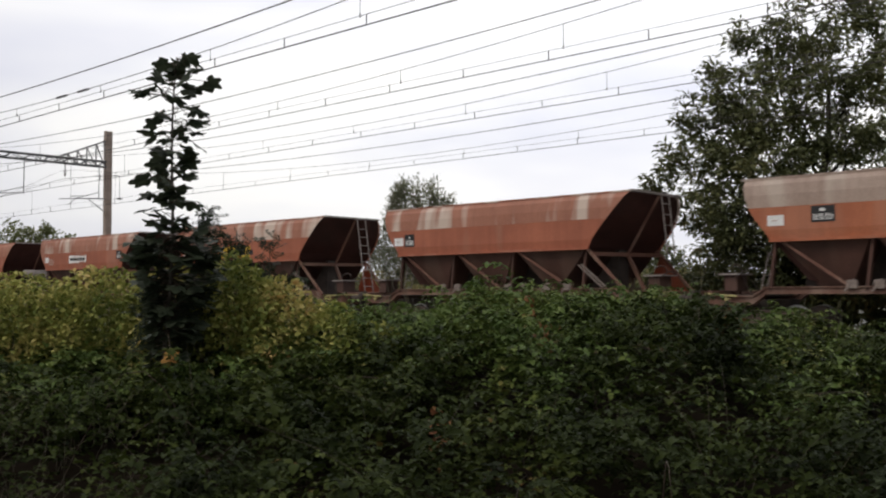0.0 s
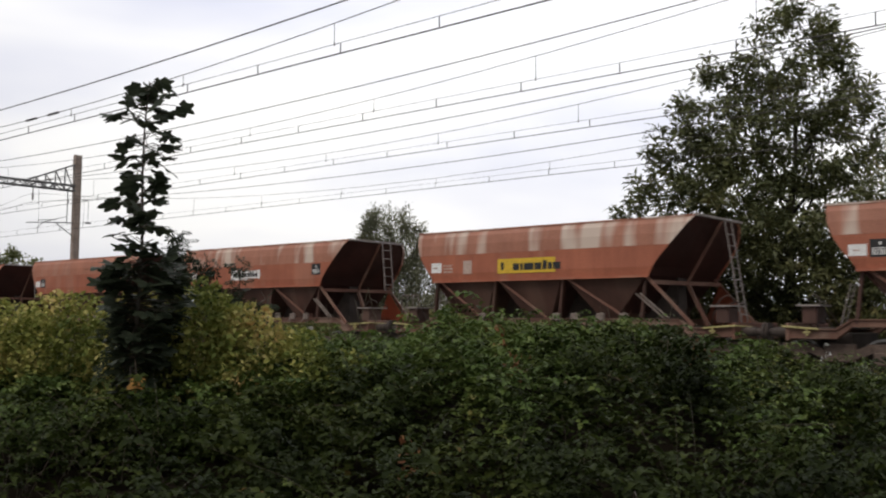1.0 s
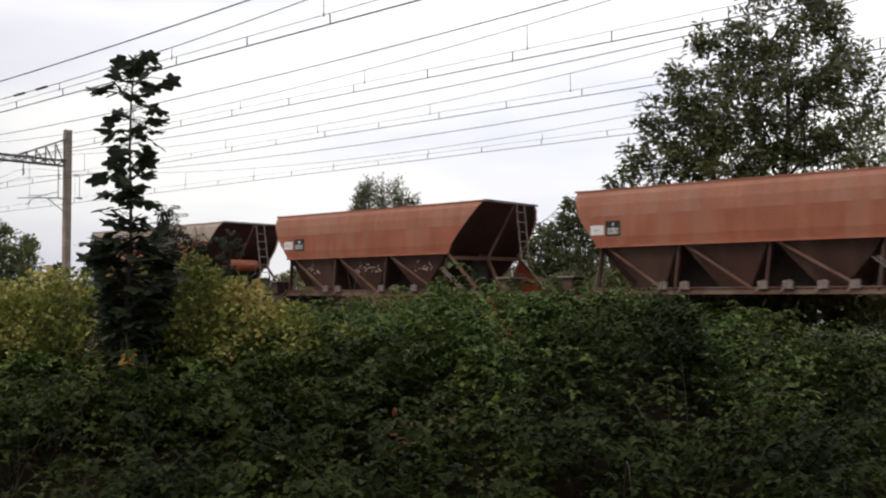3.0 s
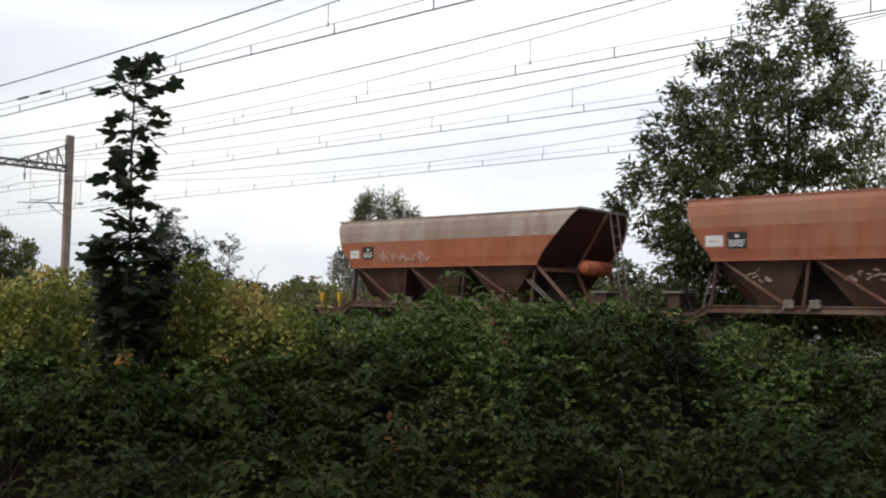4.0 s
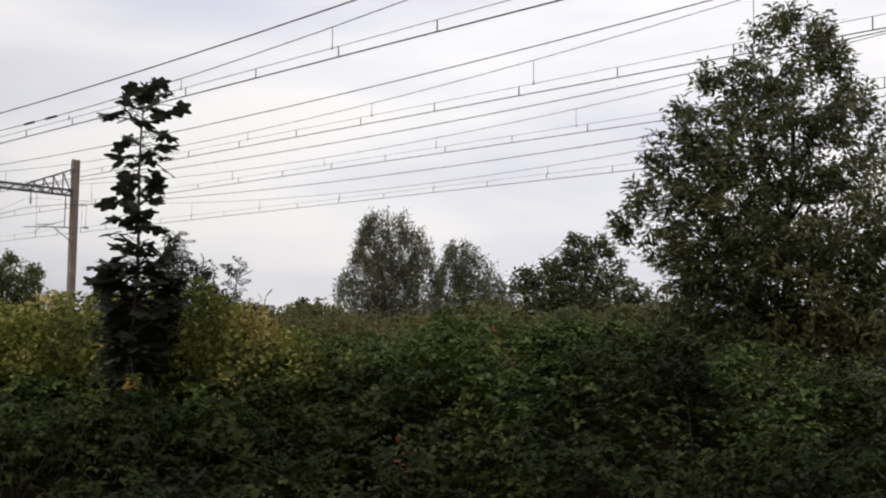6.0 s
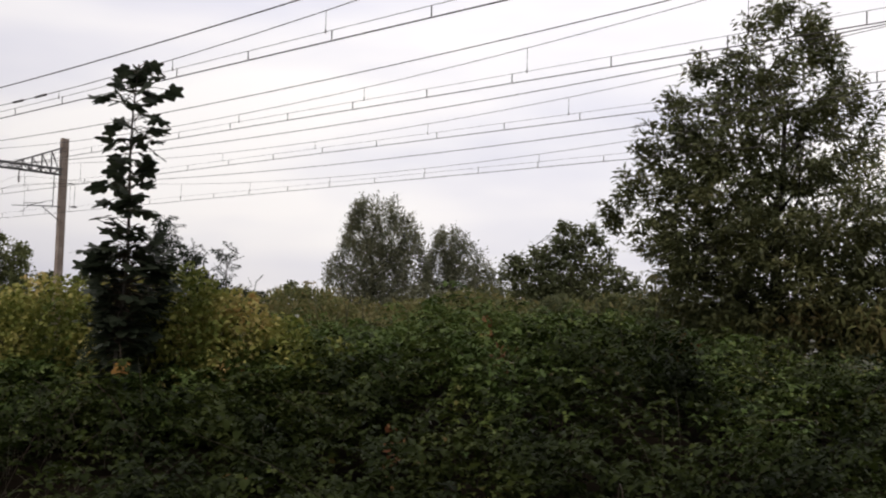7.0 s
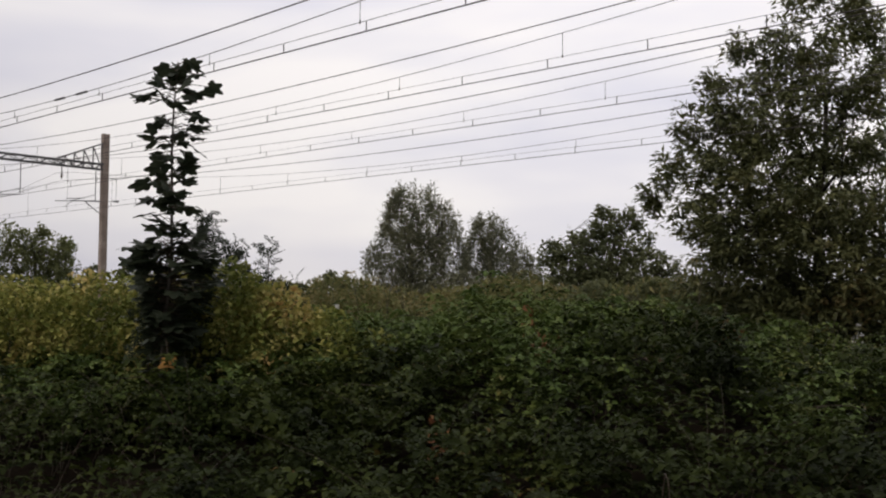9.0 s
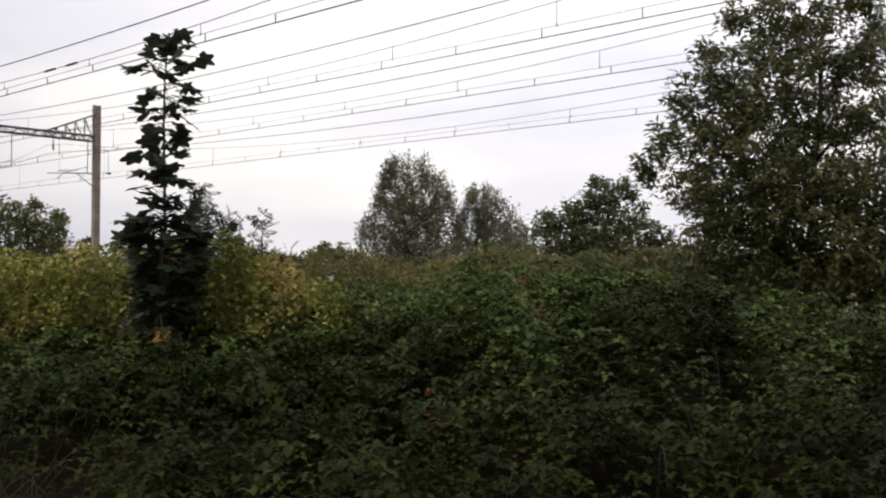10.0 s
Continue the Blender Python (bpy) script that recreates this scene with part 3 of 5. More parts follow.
    # bare litter near left; near right thinned, the dark sheet there stands for shade
    bare = np.maximum(np.clip((-1.1 - x) * 2, 0, 1), 0.6 * np.clip((x - 1.7) * 2, 0, 1)) * np.clip((5.9 - y) * 1.5, 0, 1)
    keep &= rng.random(n) > bare * 0.7
    pos, rot, size, fresh = np.stack([x, y, z], 1)[keep], rot[keep], size[keep], fresh[keep]
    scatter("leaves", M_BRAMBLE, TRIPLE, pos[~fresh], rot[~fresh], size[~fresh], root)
    scatter("fresh_and_lit_leaves", M_FRESH_LIT, TRIPLE, pos[fresh], rot[fresh], size[fresh] * 0.95, root, "fresh light green leaves, the crest's light put into their colour")
    # the thicket goes on along the path and round its rims
    n = 46000
    x, y = rng.uniform(-7.2, 7.2, n), rng.uniform(1.95, 9.6, n)
    keep = (np.abs(x) > 1.15 + y * 0.5) | (y > 8.9) | (y < 2.4)
    x, y = x[keep], y[keep]
    z = thicket_top(x, y) * thicket_rim(x, y) - np.abs(rng.normal(0, 0.12, len(x))) * thicket_rim(x, y) + 0.03
    # the crest's lit tone carried on by the share of light green leaves
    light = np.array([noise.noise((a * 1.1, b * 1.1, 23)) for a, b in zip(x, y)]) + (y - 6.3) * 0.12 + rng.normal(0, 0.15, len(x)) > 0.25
    pos, rot, size = np.stack([x, y, z], 1), turns(rng, len(x), 0.5), rng.uniform(0.05, 0.11, len(x))
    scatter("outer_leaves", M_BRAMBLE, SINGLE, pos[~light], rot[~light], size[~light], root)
    scatter("outer_leaves", M_FRESH_LIT, SINGLE, pos[light], rot[light], size[light], root, "fresh light green leaves, the crest's light put into their colour")
    # a few autumn clusters
    spots = ((0.55, 6.0), (0.62, 6.1), (-0.05, 4.6), (1.9, 6.4))
    q = np.concatenate([np.stack([a + rng.normal(0, 0.06, 18), b + rng.normal(0, 0.06, 18)], 1) for a, b in spots])
    zz = thicket_top(q[:, 0], q[:, 1]) + rng.uniform(-0.06, 0.16, len(q))
    scatter("autumn_leaves", M_ORANGE, SINGLE, np.column_stack([q, zz]), turns(rng, len(q), 0.9), rng.uniform(0.028, 0.06, len(q)), root, "orange-brown autumn leaves")
    m = 16
    q = np.stack([rng.uniform(-2.4, 3.0, m), rng.uniform(3.6, 7.2, m)], 1)
    zz = thicket_top(q[:, 0], q[:, 1]) + 0.06
    scatter("seed_heads", M_FLOWER, SINGLE, np.column_stack([q, zz]), turns(rng, m, 0.9), rng.uniform(0.012, 0.026, m), root, "pale seed heads")
    runs = []
    for i in range(64):
        yy = rng.uniform(2.6, 8.3)
        xx = rng.uniform(-0.6, 0.6) * (2 + yy * 0.9)
        h = rng.uniform(0, 6.28)
        l = rng.uniform(0.4, 1.1)
        t0 = thicket_top(np.array([xx]), np.array([yy]))[0]
        p = [(xx + math.cos(h) * l * k / 5, yy + math.sin(h) * l * k / 5, t0 - 0.45 + 0.50 * math.sin(k / 5 * 2.3)) for k in range(6)]
        runs.append((p, [0.004 - 0.0005 * k for k in range(6)]))
    tubes("stems", runs, M_STEM, root, "", 4)
    # near-black sheet for old stems and litter, their shade put into its colour
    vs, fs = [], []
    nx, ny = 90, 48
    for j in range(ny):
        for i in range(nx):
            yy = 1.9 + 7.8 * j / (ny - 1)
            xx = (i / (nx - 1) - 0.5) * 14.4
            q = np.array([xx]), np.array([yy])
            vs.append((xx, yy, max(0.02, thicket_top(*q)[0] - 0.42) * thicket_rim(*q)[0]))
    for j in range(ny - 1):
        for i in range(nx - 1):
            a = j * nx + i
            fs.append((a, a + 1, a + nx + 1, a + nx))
    raw("litter", vs, fs, M_THICKET_SHADE, root, "", True)


def mound(name, label, category, mat, shape, blobs, n, size, seed, tilt=0.7, kind="", under=None):
    """A shrub: leaves on the skins of several rounded masses, on stems from the ground."""
    rng = np.random.default_rng(seed)
    root = tagged(new(name), label, category, kind=kind)
    c = np.array([b[:3] for b in blobs], float)
    r = np.array([b[3:] for b in blobs], float)
    vol = r[:, 0] * r[:, 2]
    pick = rng.choice(len(blobs), n, p=vol / vol.sum())
    d = rng.normal(size=(n, 3))
    d /= np.linalg.norm(d, axis=1)[:, None]
    d[:, 2] = np.where(d[:, 2] < -0.35, -d[:, 2], d[:, 2])
    dist = np.clip(1 - np.abs(rng.normal(0, 0.22, n)), 0.2, 1.15)
    p = c[pick] + d * r[pick] * dist[:, None]
    p += np.array([[noise.noise((*q, )) * 0.12 for _ in range(3)] for q in p * 2.2]) * r[pick]
    p[:, 2] = np.maximum(p[:, 2], 0.03)
    rot, big = turns(rng, n, tilt), rng.uniform(size[0], size[1], n)
    low = np.zeros(n, bool)
    if under:
        # still green leaves lower down, in drifts
        low = p[:, 2] + rng.normal(0, 0.12, n) < 1.0 + np.array([0.35 * noise.noise((a * 1.7, b * 1.7, 9)) for a, b in p[:, :2]])
        scatter("green_leaves", under, shape, p[low], rot[low], big[low], root, "leaves still green lower down")
    scatter("leaves", mat, shape, p[~low], rot[~low], big[~low], root)
    runs = []
    for (x, y, z, a, b, h) in blobs:
        for k in range(3 if a > 0.1 else 1):
            q = Vector((x + rng.normal(0, a * 0.3), y + rng.normal(0, b * 0.3), z + h * 0.5))
            g = Vector((x + rng.normal(0, a * 0.2), y + rng.normal(0, b * 0.2), 0))
            runs.append(([g, g.lerp(q, 0.5) + Vector((0.05 * a, 0, 0)), q], [0.009 * max(1, a), 0.007 * max(1, a), 0.004]))
    tagged(tubes("stemwork", runs, M_STEM, root), kind="stuff")
    return root


def build_sapling():
    rng = np.random.default_rng(8)
    root = tagged(new("maple_sapling"), "slender young maple with large dark five-lobed leaves", "sapling")
    base = Vector((-1.75, 6.0, 0.0))
    stem = [base + Vector((0.012 * math.sin(k * 1.3) + 0.007 * k, 0.01 * math.cos(k), 0.3 * k)) for k in range(11)]
    tubes("trunk", [(stem, [0.02 - 0.0016 * k for k in range(11)])], M_BARK, root, "thin upright stem", 7)
    me = bpy.data.meshes.new("leaf")
    me.from_pydata(MAPLE[0], [], MAPLE[1])
    me.materials.append(M_MAPLE)
    dry = bpy.data.meshes.new("dry_leaf")
    dry.from_pydata(MAPLE[0], [], MAPLE[1])
    dry.materials.append(M_RUSTLEAF)
    runs = []

    def stem_at(z):
        k = min(9.999, max(0, z / 0.3))
        return stem[int(k)].lerp(stem[int(k) + 1], k - int(k))

    def hang(tip, heading, size, mesh, pitch):
        ob = new("leaf", mesh)
        ob.parent = root
        ob.matrix_basis = Matrix.LocRotScale(tip, Euler((rng.normal(0, 0.42), pitch, heading)), (size,) * 3)

    # leaves in pairs at the nodes, wide at the top and in the bushy lower part
    outline = ((0.75, 0.10, 0.10), (1.05, 0.14, 0.18), (1.36, 0.20, 0.28), (1.62, 0.25, 0.38), (1.80, 0.29, 0.34), (1.9, 0.22, 0.2), (1.98, 0.20, 0.17), (2.09, 0.19, 0.17), (2.28, 0.19, 0.16),
               (2.41, 0.14, 0.15), (2.51, 0.20, 0.20), (2.66, 0.22, 0.28), (2.82, 0.21, 0.25), (2.95, 0.17, 0.15), (3.0, 0.1, 0.1))
    zs, left, right = zip(*outline)
    z = 0.75
    while z < 2.99:
        low = z < 1.9
        for k in range((6 if z < 1.2 else 20) if low else 7):
            side = 1 if (k + int(z * 20)) % 2 else -1
            out = float(np.interp(z, zs, right if side > 0 else left)) - 0.085
            out *= rng.uniform(0.1, 1.0)
            p = stem_at(z + rng.uniform(-0.03, 0.03))
            tip = p + Vector((side * out, rng.uniform(-0.2, 0.2), rng.uniform(-0.05, 0.06)))
            runs.append(([p, p.lerp(tip, 0.5) + Vector((0, 0, 0.02)), tip], [0.003, 0.0025, 0.002]))
            heading = math.atan2(tip.y - p.y, tip.x - p.x) + rng.normal(0, 0.35)
            hang(tip, heading, rng.uniform(0.062, 0.105) if low else rng.uniform(0.066, 0.108), me, rng.uniform(-0.35, 0.45))
        z += 0.055 if low else 0.075
    for k in range(7):
        hang(stem[10] + Vector((rng.normal(0, 0.06), rng.normal(0, 0.05), rng.uniform(-0.10, -0.04))), rng.uniform(0, 6), rng.uniform(0.05, 0.075), me, rng.uniform(0, 0.4))
    for tip, heading, pitch, size in (((-1.575, 5.56, 1.16), 4.5, 1.05, 0.072),):
        ob = new("dry_leaf", dry)
        ob.parent = root
        ob.matrix_basis = Matrix.LocRotScale(Vector(tip), Euler((0.1, pitch, heading)), (size,) * 3)
        stalk = Vector(tip)
        runs.append(([stem_at(1.3), stem_at(1.3).lerp(stalk, 0.5) + Vector((0, 0, 0.03)), stalk], [0.003, 0.0025, 0.002]))
    tagged(tubes("stalkwork", runs, M_STEM, root, "", 4), kind="stuff")


def build_tree(name, label, base, height, trunk_r, blobs, mat, shape, n, size, seed, tilt=0.8, fork=0.25, twigs=40, fill=0.42, shoots=3, tall=1.5):
    """A tree: tapered trunk, limbs out to each mass of the crown, leaves in and round the masses."""
    rng = np.random.default_rng(seed)
    root = tagged(new(name), label, "tree")
    base = Vector(base)
    blobs = list(blobs)
    main = len(blobs)
    for b in list(blobs):
        for _ in range(shoots):
            d = rng.normal(size=3)
            d /= np.linalg.norm(d)
            d[2] = abs(d[2]) * 0.9
            q = rng.uniform(0.16, 0.3) * (b[3] * b[5]) ** 0.5
            blobs.append((b[0] + d[0] * b[3] * 1.05, b[1] + d[1] * b[4] * 1.05, b[2] + d[2] * b[5] * 1.1, q, q, q * tall))
    c = [base + Vector(b[:3]) for b in blobs]
    runs = []
    top = base + Vector((0, 0, height * 0.8))
    trunk = [base.lerp(top, k / 6) + Vector((rng.normal(0, 0.012 * height * k / 6), rng.normal(0, 0.012 * height * k / 6), 0)) for k in range(7)]
    runs.append((trunk, [trunk_r * (1 - 0.13 * k) for k in range(7)]))
    tubes("trunk", runs, M_BARK, root, "", 8)
    limbs = []
    for i, q in enumerate(c):
        if i < main:
            # a crooked limb from the trunk into each mass of the crown
            f = min(0.9, max(fork * 0.5, (q.z - base.z) / height * 0.7))
            s = trunk[int(f * 6)]
            l = (q - s).length
            path = [s.lerp(q, k / 5) + Vector((rng.normal(0, 0.05 * l), rng.normal(0, 0.05 * l), rng.normal(0, 0.04 * l) - 0.1 * l * math.sin(k / 5 * 3.14))) * (0 < k < 5) for k in range(6)]
            tubes("limb", [(path, [trunk_r * (0.36 - 0.06 * k) for k in range(6)])], M_LIMB, root, "", 5)
        else:
            s = c[(i - main) // shoots]
            limbs.append(([s, s.lerp(q, 0.5) + Vector(rng.normal(0, 0.1, 3)), q], [trunk_r * 0.12, trunk_r * 0.08, trunk_r * 0.03]))
    pos = []
    r = np.array([b[3:] for b in blobs], float)
    vol = r[:, 0] * r[:, 1] * r[:, 2]
    w = vol ** 0.62 * np.where(np.array([b[2] for b in blobs]) < 0.36 * height, 1.7, 1.0)
    pick = rng.choice(len(blobs), n, p=w / w.sum())
    d = rng.normal(size=(n, 3))
    d /= np.linalg.norm(d, axis=1)[:, None]
    dist = rng.random(n) ** fill
    cc = np.array([list(q) for q in c])
    p = cc[pick] + d * r[pick] * dist[:, None]
    # leaves gather round twig ends
    k = max(60, n // 28)
    seeds = p[rng.choice(n, k, replace=False)]
    own = rng.integers(0, k, n)
    spread = np.cbrt(vol.mean()) * 0.26
    take = rng.random(n) < 0.68
    p[take] = seeds[own[take]] + rng.normal(0, spread * 0.55, (int(take.sum()), 3))
    p[:, 2] = np.maximum(p[:, 2], base.z + 0.1)
    scatter("crown", mat, shape, p, turns(rng, n, tilt), rng.uniform(size[0], size[1], n), root)
    for i in range(twigs):
        q = Vector(seeds[i % k])
        j = int(np.argmin([(q - a).length for a in c]))
        limbs.append(([c[j], c[j].lerp(q, 0.5) + Vector((0, 0, 0.02 * height)), q], [trunk_r * 0.09, trunk_r * 0.06, trunk_r * 0.02]))
    tagged(tubes("branchwork", limbs, M_LIMB, root, "", 5), kind="stuff")
    return root


def grow_tree(name, label, base, height, trunk_r, outline, deep, mat, shape, sprays, leaves, spread, size, seed, shoots=30, rise=0.25, droop=0.3, gappy=0.0, fan=0.4, lobes=0.34):
    """A tree grown to an outline (height, then how far the crown reaches to either side): trunk, limbs, and leafy sprays at the twig ends that point outwards."""
    rng = np.random.default_rng(seed)
    root = tagged(new(name), label, "tree")
    base = Vector(base)
    zs, lo, hi = (np.array(v) for v in zip(*outline))
    top = base + Vector((0, 0, height * 0.86))
    trunk = [base.lerp(top, k / 6) + Vector((rng.normal(0, 0.03 * height * k / 6), rng.normal(0, 0.03 * height * k / 6), 0)) for k in range(7)]
    tubes("trunk", [(trunk, [trunk_r * (1 - 0.145 * k) for k in range(7)])], M_BARK, root, "", 8)
    # ends of the twigs, most of them near the skin of the crown
    many = sprays * 5
    z = rng.uniform(zs[0], zs[-1], many)
    left, right = np.interp(z, zs, lo), np.interp(z, zs, hi)
    half = (right - left) / 2
    keep = rng.random(many) < (half / half.max()) ** 1.7
    z, left, right, half = z[keep], left[keep], right[keep], half[keep]
    a, u = rng.uniform(0, 2 * np.pi, len(z)), rng.random(len(z)) ** 0.42
    bulge = np.array([0.99 - 0.32 * lobes + lobes * noise.noise((math.cos(q) * 2.1, math.sin(q) * 2.1 + seed, h * 0.75)) for q, h in zip(a, z)])
    p = np.stack([(left + right) / 2 + np.cos(a) * half * u * bulge, base.y + np.sin(a) * half * u * bulge * deep, z], 1)
    hollow = np.array([noise.noise((q[0] * 0.9, q[1] * 0.5 + seed, q[2] * 1.3)) for q in p])
    dense = hollow > gappy - 0.35 - 0.25 * (p[:, 2] < height * 0.4)
    p, a = p[dense][:sprays], a[dense][:sprays]
    way = np.stack([np.cos(a), np.sin(a), np.full(len(a), rise)], 1)
    # shoots that stand out of the crown
    for _ in range(shoots):
        h = rng.uniform(zs[0] + 0.35 * (zs[-1] - zs[0]), zs[-1])
        side = rng.choice([-1, 1])
        x = float(np.interp(h, zs, lo if side < 0 else hi))
        if rng.random() < 0.35:
            x = rng.uniform(float(np.interp(h, zs, lo)), float(np.interp(h, zs, hi)))
        d = np.array([side * rng.uniform(0.2, 1.0) * (1 - rise * 0.8), rng.normal(0, 0.4), rng.uniform(0.3, 0.8) + rise])
        d /= np.linalg.norm(d)
        start = np.array([x, base.y + rng.normal(0, 0.3), h]) - d * spread
        run = start + d * np.linspace(0, spread * rng.uniform(1.1, 2.0), 4)[:, None]
        p, way = np.concatenate([p, run]), np.concatenate([way, np.repeat(d[None], 4, 0)])
    n = len(p) * leaves
    f = rng.random(n) ** 0.7
    w = np.repeat(way, leaves, 0)
    side = rng.normal(0, 1, (n, 3)) * np.array([1, 1, 0.6]) * spread * 0.34
    q = np.repeat(p, leaves, 0) + w * ((f - 0.5) * spread)[:, None] + side
    q[:, 2] = np.maximum(q[:, 2], base.z + 0.1)
    w = w * 0.6 + side / spread * 2.6
    w[:, 2] -= droop * f
    scatter("crown", mat, shape, q, aimed(rng, w, fan), rng.uniform(size[0], size[1], n), root)
    # limbs into the crown, and the finer branchwork
    picks = rng.choice(len(p), 26, replace=False)
    ends = []
    for i in picks:
        e = Vector(p[i])
        k = min(5, max(1, int(6 * (e.z - base.z) / height * 0.75)))
        g = trunk[k]
        l = (e - g).length
        path = [g.lerp(e, j / 5) + Vector((rng.normal(0, 0.04 * l), rng.normal(0, 0.04 * l), -0.10 * l * math.sin(j / 5 * 3.14))) * (0 < j < 5) for j in range(6)]
        tubes("limb", [(path, [trunk_r * (0.34 - 0.06 * j) for j in range(6)])], M_LIMB, root, "", 5)
        ends += path[2:]
    fine = []
    for i in rng.choice(len(p), 260):
        e = Vector(p[i])
        g = min(ends, key=lambda v: (v - e).length)
        fine.append(([g, g.lerp(e, 0.5) + Vector((0, 0, 0.03 * (g - e).length)), e], [trunk_r * 0.08, trunk_r * 0.06, trunk_r * 0.025]))
    tagged(tubes("branchwork", fine, M_LIMB, root, "", 5), kind="stuff")
    return root


def build_straw():
    """Dry stalks and grass blades at the near edge of the thicket."""
    rng = np.random.default_rng(14)
    root = tagged(new("dry_grass"), "thin dry grass and dead stalks at the thicket's edge", "grass", kind="stuff")
    runs = []
    for i in range(170):
        y = rng.uniform(3.2, 5.4)
        x = -0.47 * y + abs(rng.normal(0, 0.55)) - 0.15 if i % 4 else rng.uniform(-1.2, 1.6)
        z = thicket_top(np.array([x]), np.array([y]))[0]
        l, a, b = rng.uniform(0.10, 0.30), rng.normal(0, 0.8), rng.normal(0, 0.8)
        p = [(x + a * l * k * k / 9, y + b * l * k * k / 9, z - 0.15 + (l + 0.1) * k / 3) for k in range(4)]
        runs.append((p, [0.0016, 0.0014, 0.0011, 0.0006]))
    tubes("stalks", runs, M_STRAW, root, "", 4)
    runs = []
    for i in range(70):
        y = rng.uniform(6.4, 7.9)
        x = rng.uniform(0.9, 3.6) if i % 3 else rng.uniform(-0.8, 3.0)
        z = thicket_top(np.array([x]), np.array([y]))[0]
        l, a, b = rng.uniform(0.12, 0.34), rng.normal(0, 0.3), rng.normal(0, 0.3)
        p = [(x + a * l * k * k / 9, y + b * l * k * k / 9, z - 0.1 + (l + 0.05) * k / 3) for k in range(4)]
        runs.append((p, [0.003, 0.0026, 0.002, 0.001]))
    # tall thin grasses in the dip beside the hedge
    for i in range(26):
        x, y = rng.uniform(-1.45, -0.2), rng.uniform(8.3, 9.2)
        z = thicket_top(np.array([x]), np.array([y]))[0]
        l, a = rng.uniform(0.35, 0.75), rng.normal(0, 0.18)
        runs.append(([(x + a * l * k * k / 9, y, z - 0.12 + l * k / 3) for k in range(4)], [0.004, 0.0035, 0.003, 0.0015]))
    tubes("stalks", runs, M_STRAW, root, "", 4)


build_brambles()
build_straw()
mound("yellow_hedge_vine", "yellow-green climbing vine over a hedge, turning autumn yellow", "vine", M_YELLOW, SINGLE,
      [(-4.0, 7.3, 0.85, 0.8, 0.55, 0.88), (-3.2, 7.1, 0.85, 0.7, 0.55, 0.86), (-2.5, 7.0, 0.86, 0.6, 0.55, 0.86), (-1.95, 6.9, 0.86, 0.45, 0.5, 0.88), (-1.42, 6.5, 0.92, 0.40, 0.45, 0.86), (-1.1, 6.4, 0.84, 0.38, 0.45, 0.78), (-0.78, 6.4, 0.75, 0.35, 0.42, 0.71), (-0.45, 6.65, 0.63, 0.32, 0.38, 0.67)],
      42000, (0.024, 0.056), 21, kind="stuff", under=M_FRESH_LIT)
mound("ash_shrub", "grey-green shrub with feathered leaves behind the sapling", "shrub", M_SHRUB, PINNATE,
      [(-1.85, 6.35, 1.2, 0.18, 0.16, 0.42), (-1.62, 6.35, 1.2, 0.15, 0.15, 0.40), (-1.70, 6.9, 1.77, 0.09, 0.06, 0.38), (-1.55, 6.85, 1.56, 0.15, 0.14, 0.36), (-1.40, 6.85, 1.43, 0.14, 0.13, 0.32),
       (-1.23, 6.85, 1.40, 0.13, 0.12, 0.30), (-1.10, 6.9, 1.32, 0.10, 0.10, 0.26), (-1.25, 6.9, 1.72, 0.035, 0.035, 0.26), (-1.46, 6.9, 1.75, 0.035, 0.035, 0.24), (-1.06, 6.9, 1.50, 0.03, 0.03, 0.20)],
      1250, (0.05, 0.09), 5)
build_sapling()
grow_tree("broad_tree", "tall leafy broad tree with dark olive crown beyond the tracks", (11.4, 29.0, 0), 11.0, 0.2,
          ((0.4, 8.2, 17.5), (1.2, 7.6, 17.6), (1.9, 7.3, 17.6), (2.7, 6.95, 17.5), (3.8, 6.6, 17.2), (4.6, 6.35, 16.8), (5.3, 6.9, 16.2), (6.0, 6.9, 15.2), (6.6, 7.4, 14.6), (7.2, 7.7, 14.3), (7.9, 8.0, 14.4), (8.6, 8.7, 14.1), (9.2, 8.9, 13.6),
           (9.8, 9.8, 13.3), (10.4, 10.5, 13.0), (11.0, 11.2, 12.7), (11.45, 11.7, 12.1)), 0.62, M_CROWN, LANCE_FOLD, 3500, 16, 0.42, (0.17, 0.30), 31, shoots=90, droop=0.5, gappy=0.18, fan=0.3)
grow_tree("willow_tree", "soft grey-green willow with feathery outline in the distance", (-1.7, 60, 0), 8.6, 0.2,
          ((0.4, -5.0, 1.6), (2.1, -4.8, 1.7), (3.6, -4.5, 1.6), (4.6, -3.9, 1.35), (5.4, -3.7, 1.2), (6.4, -3.3, 0.8), (7.3, -2.95, 0.35), (7.9, -2.65, -0.4), (8.4, -2.3, -1.5)), 0.8, M_FARLEAF, LANCE, 1700, 15, 0.6, (0.16, 0.34), 41, shoots=110, rise=1.1, droop=-0.6, lobes=0.32)
grow_tree("willow_tree", "smaller grey-green willow with feathery outline in the distance", (3.4, 62, 0), 6.8, 0.16,
          ((0.4, 1.4, 6.9), (2.4, 1.5, 6.7), (3.6, 1.6, 6.2), (4.6, 1.8, 5.4), (5.4, 2.1, 4.7), (6.1, 2.3, 4.0), (6.6, 2.7, 3.3)), 0.8, M_FARLEAF, LANCE, 1200, 15, 0.5, (0.16, 0.32), 42, shoots=80, rise=1.1, droop=-0.6, lobes=0.32)
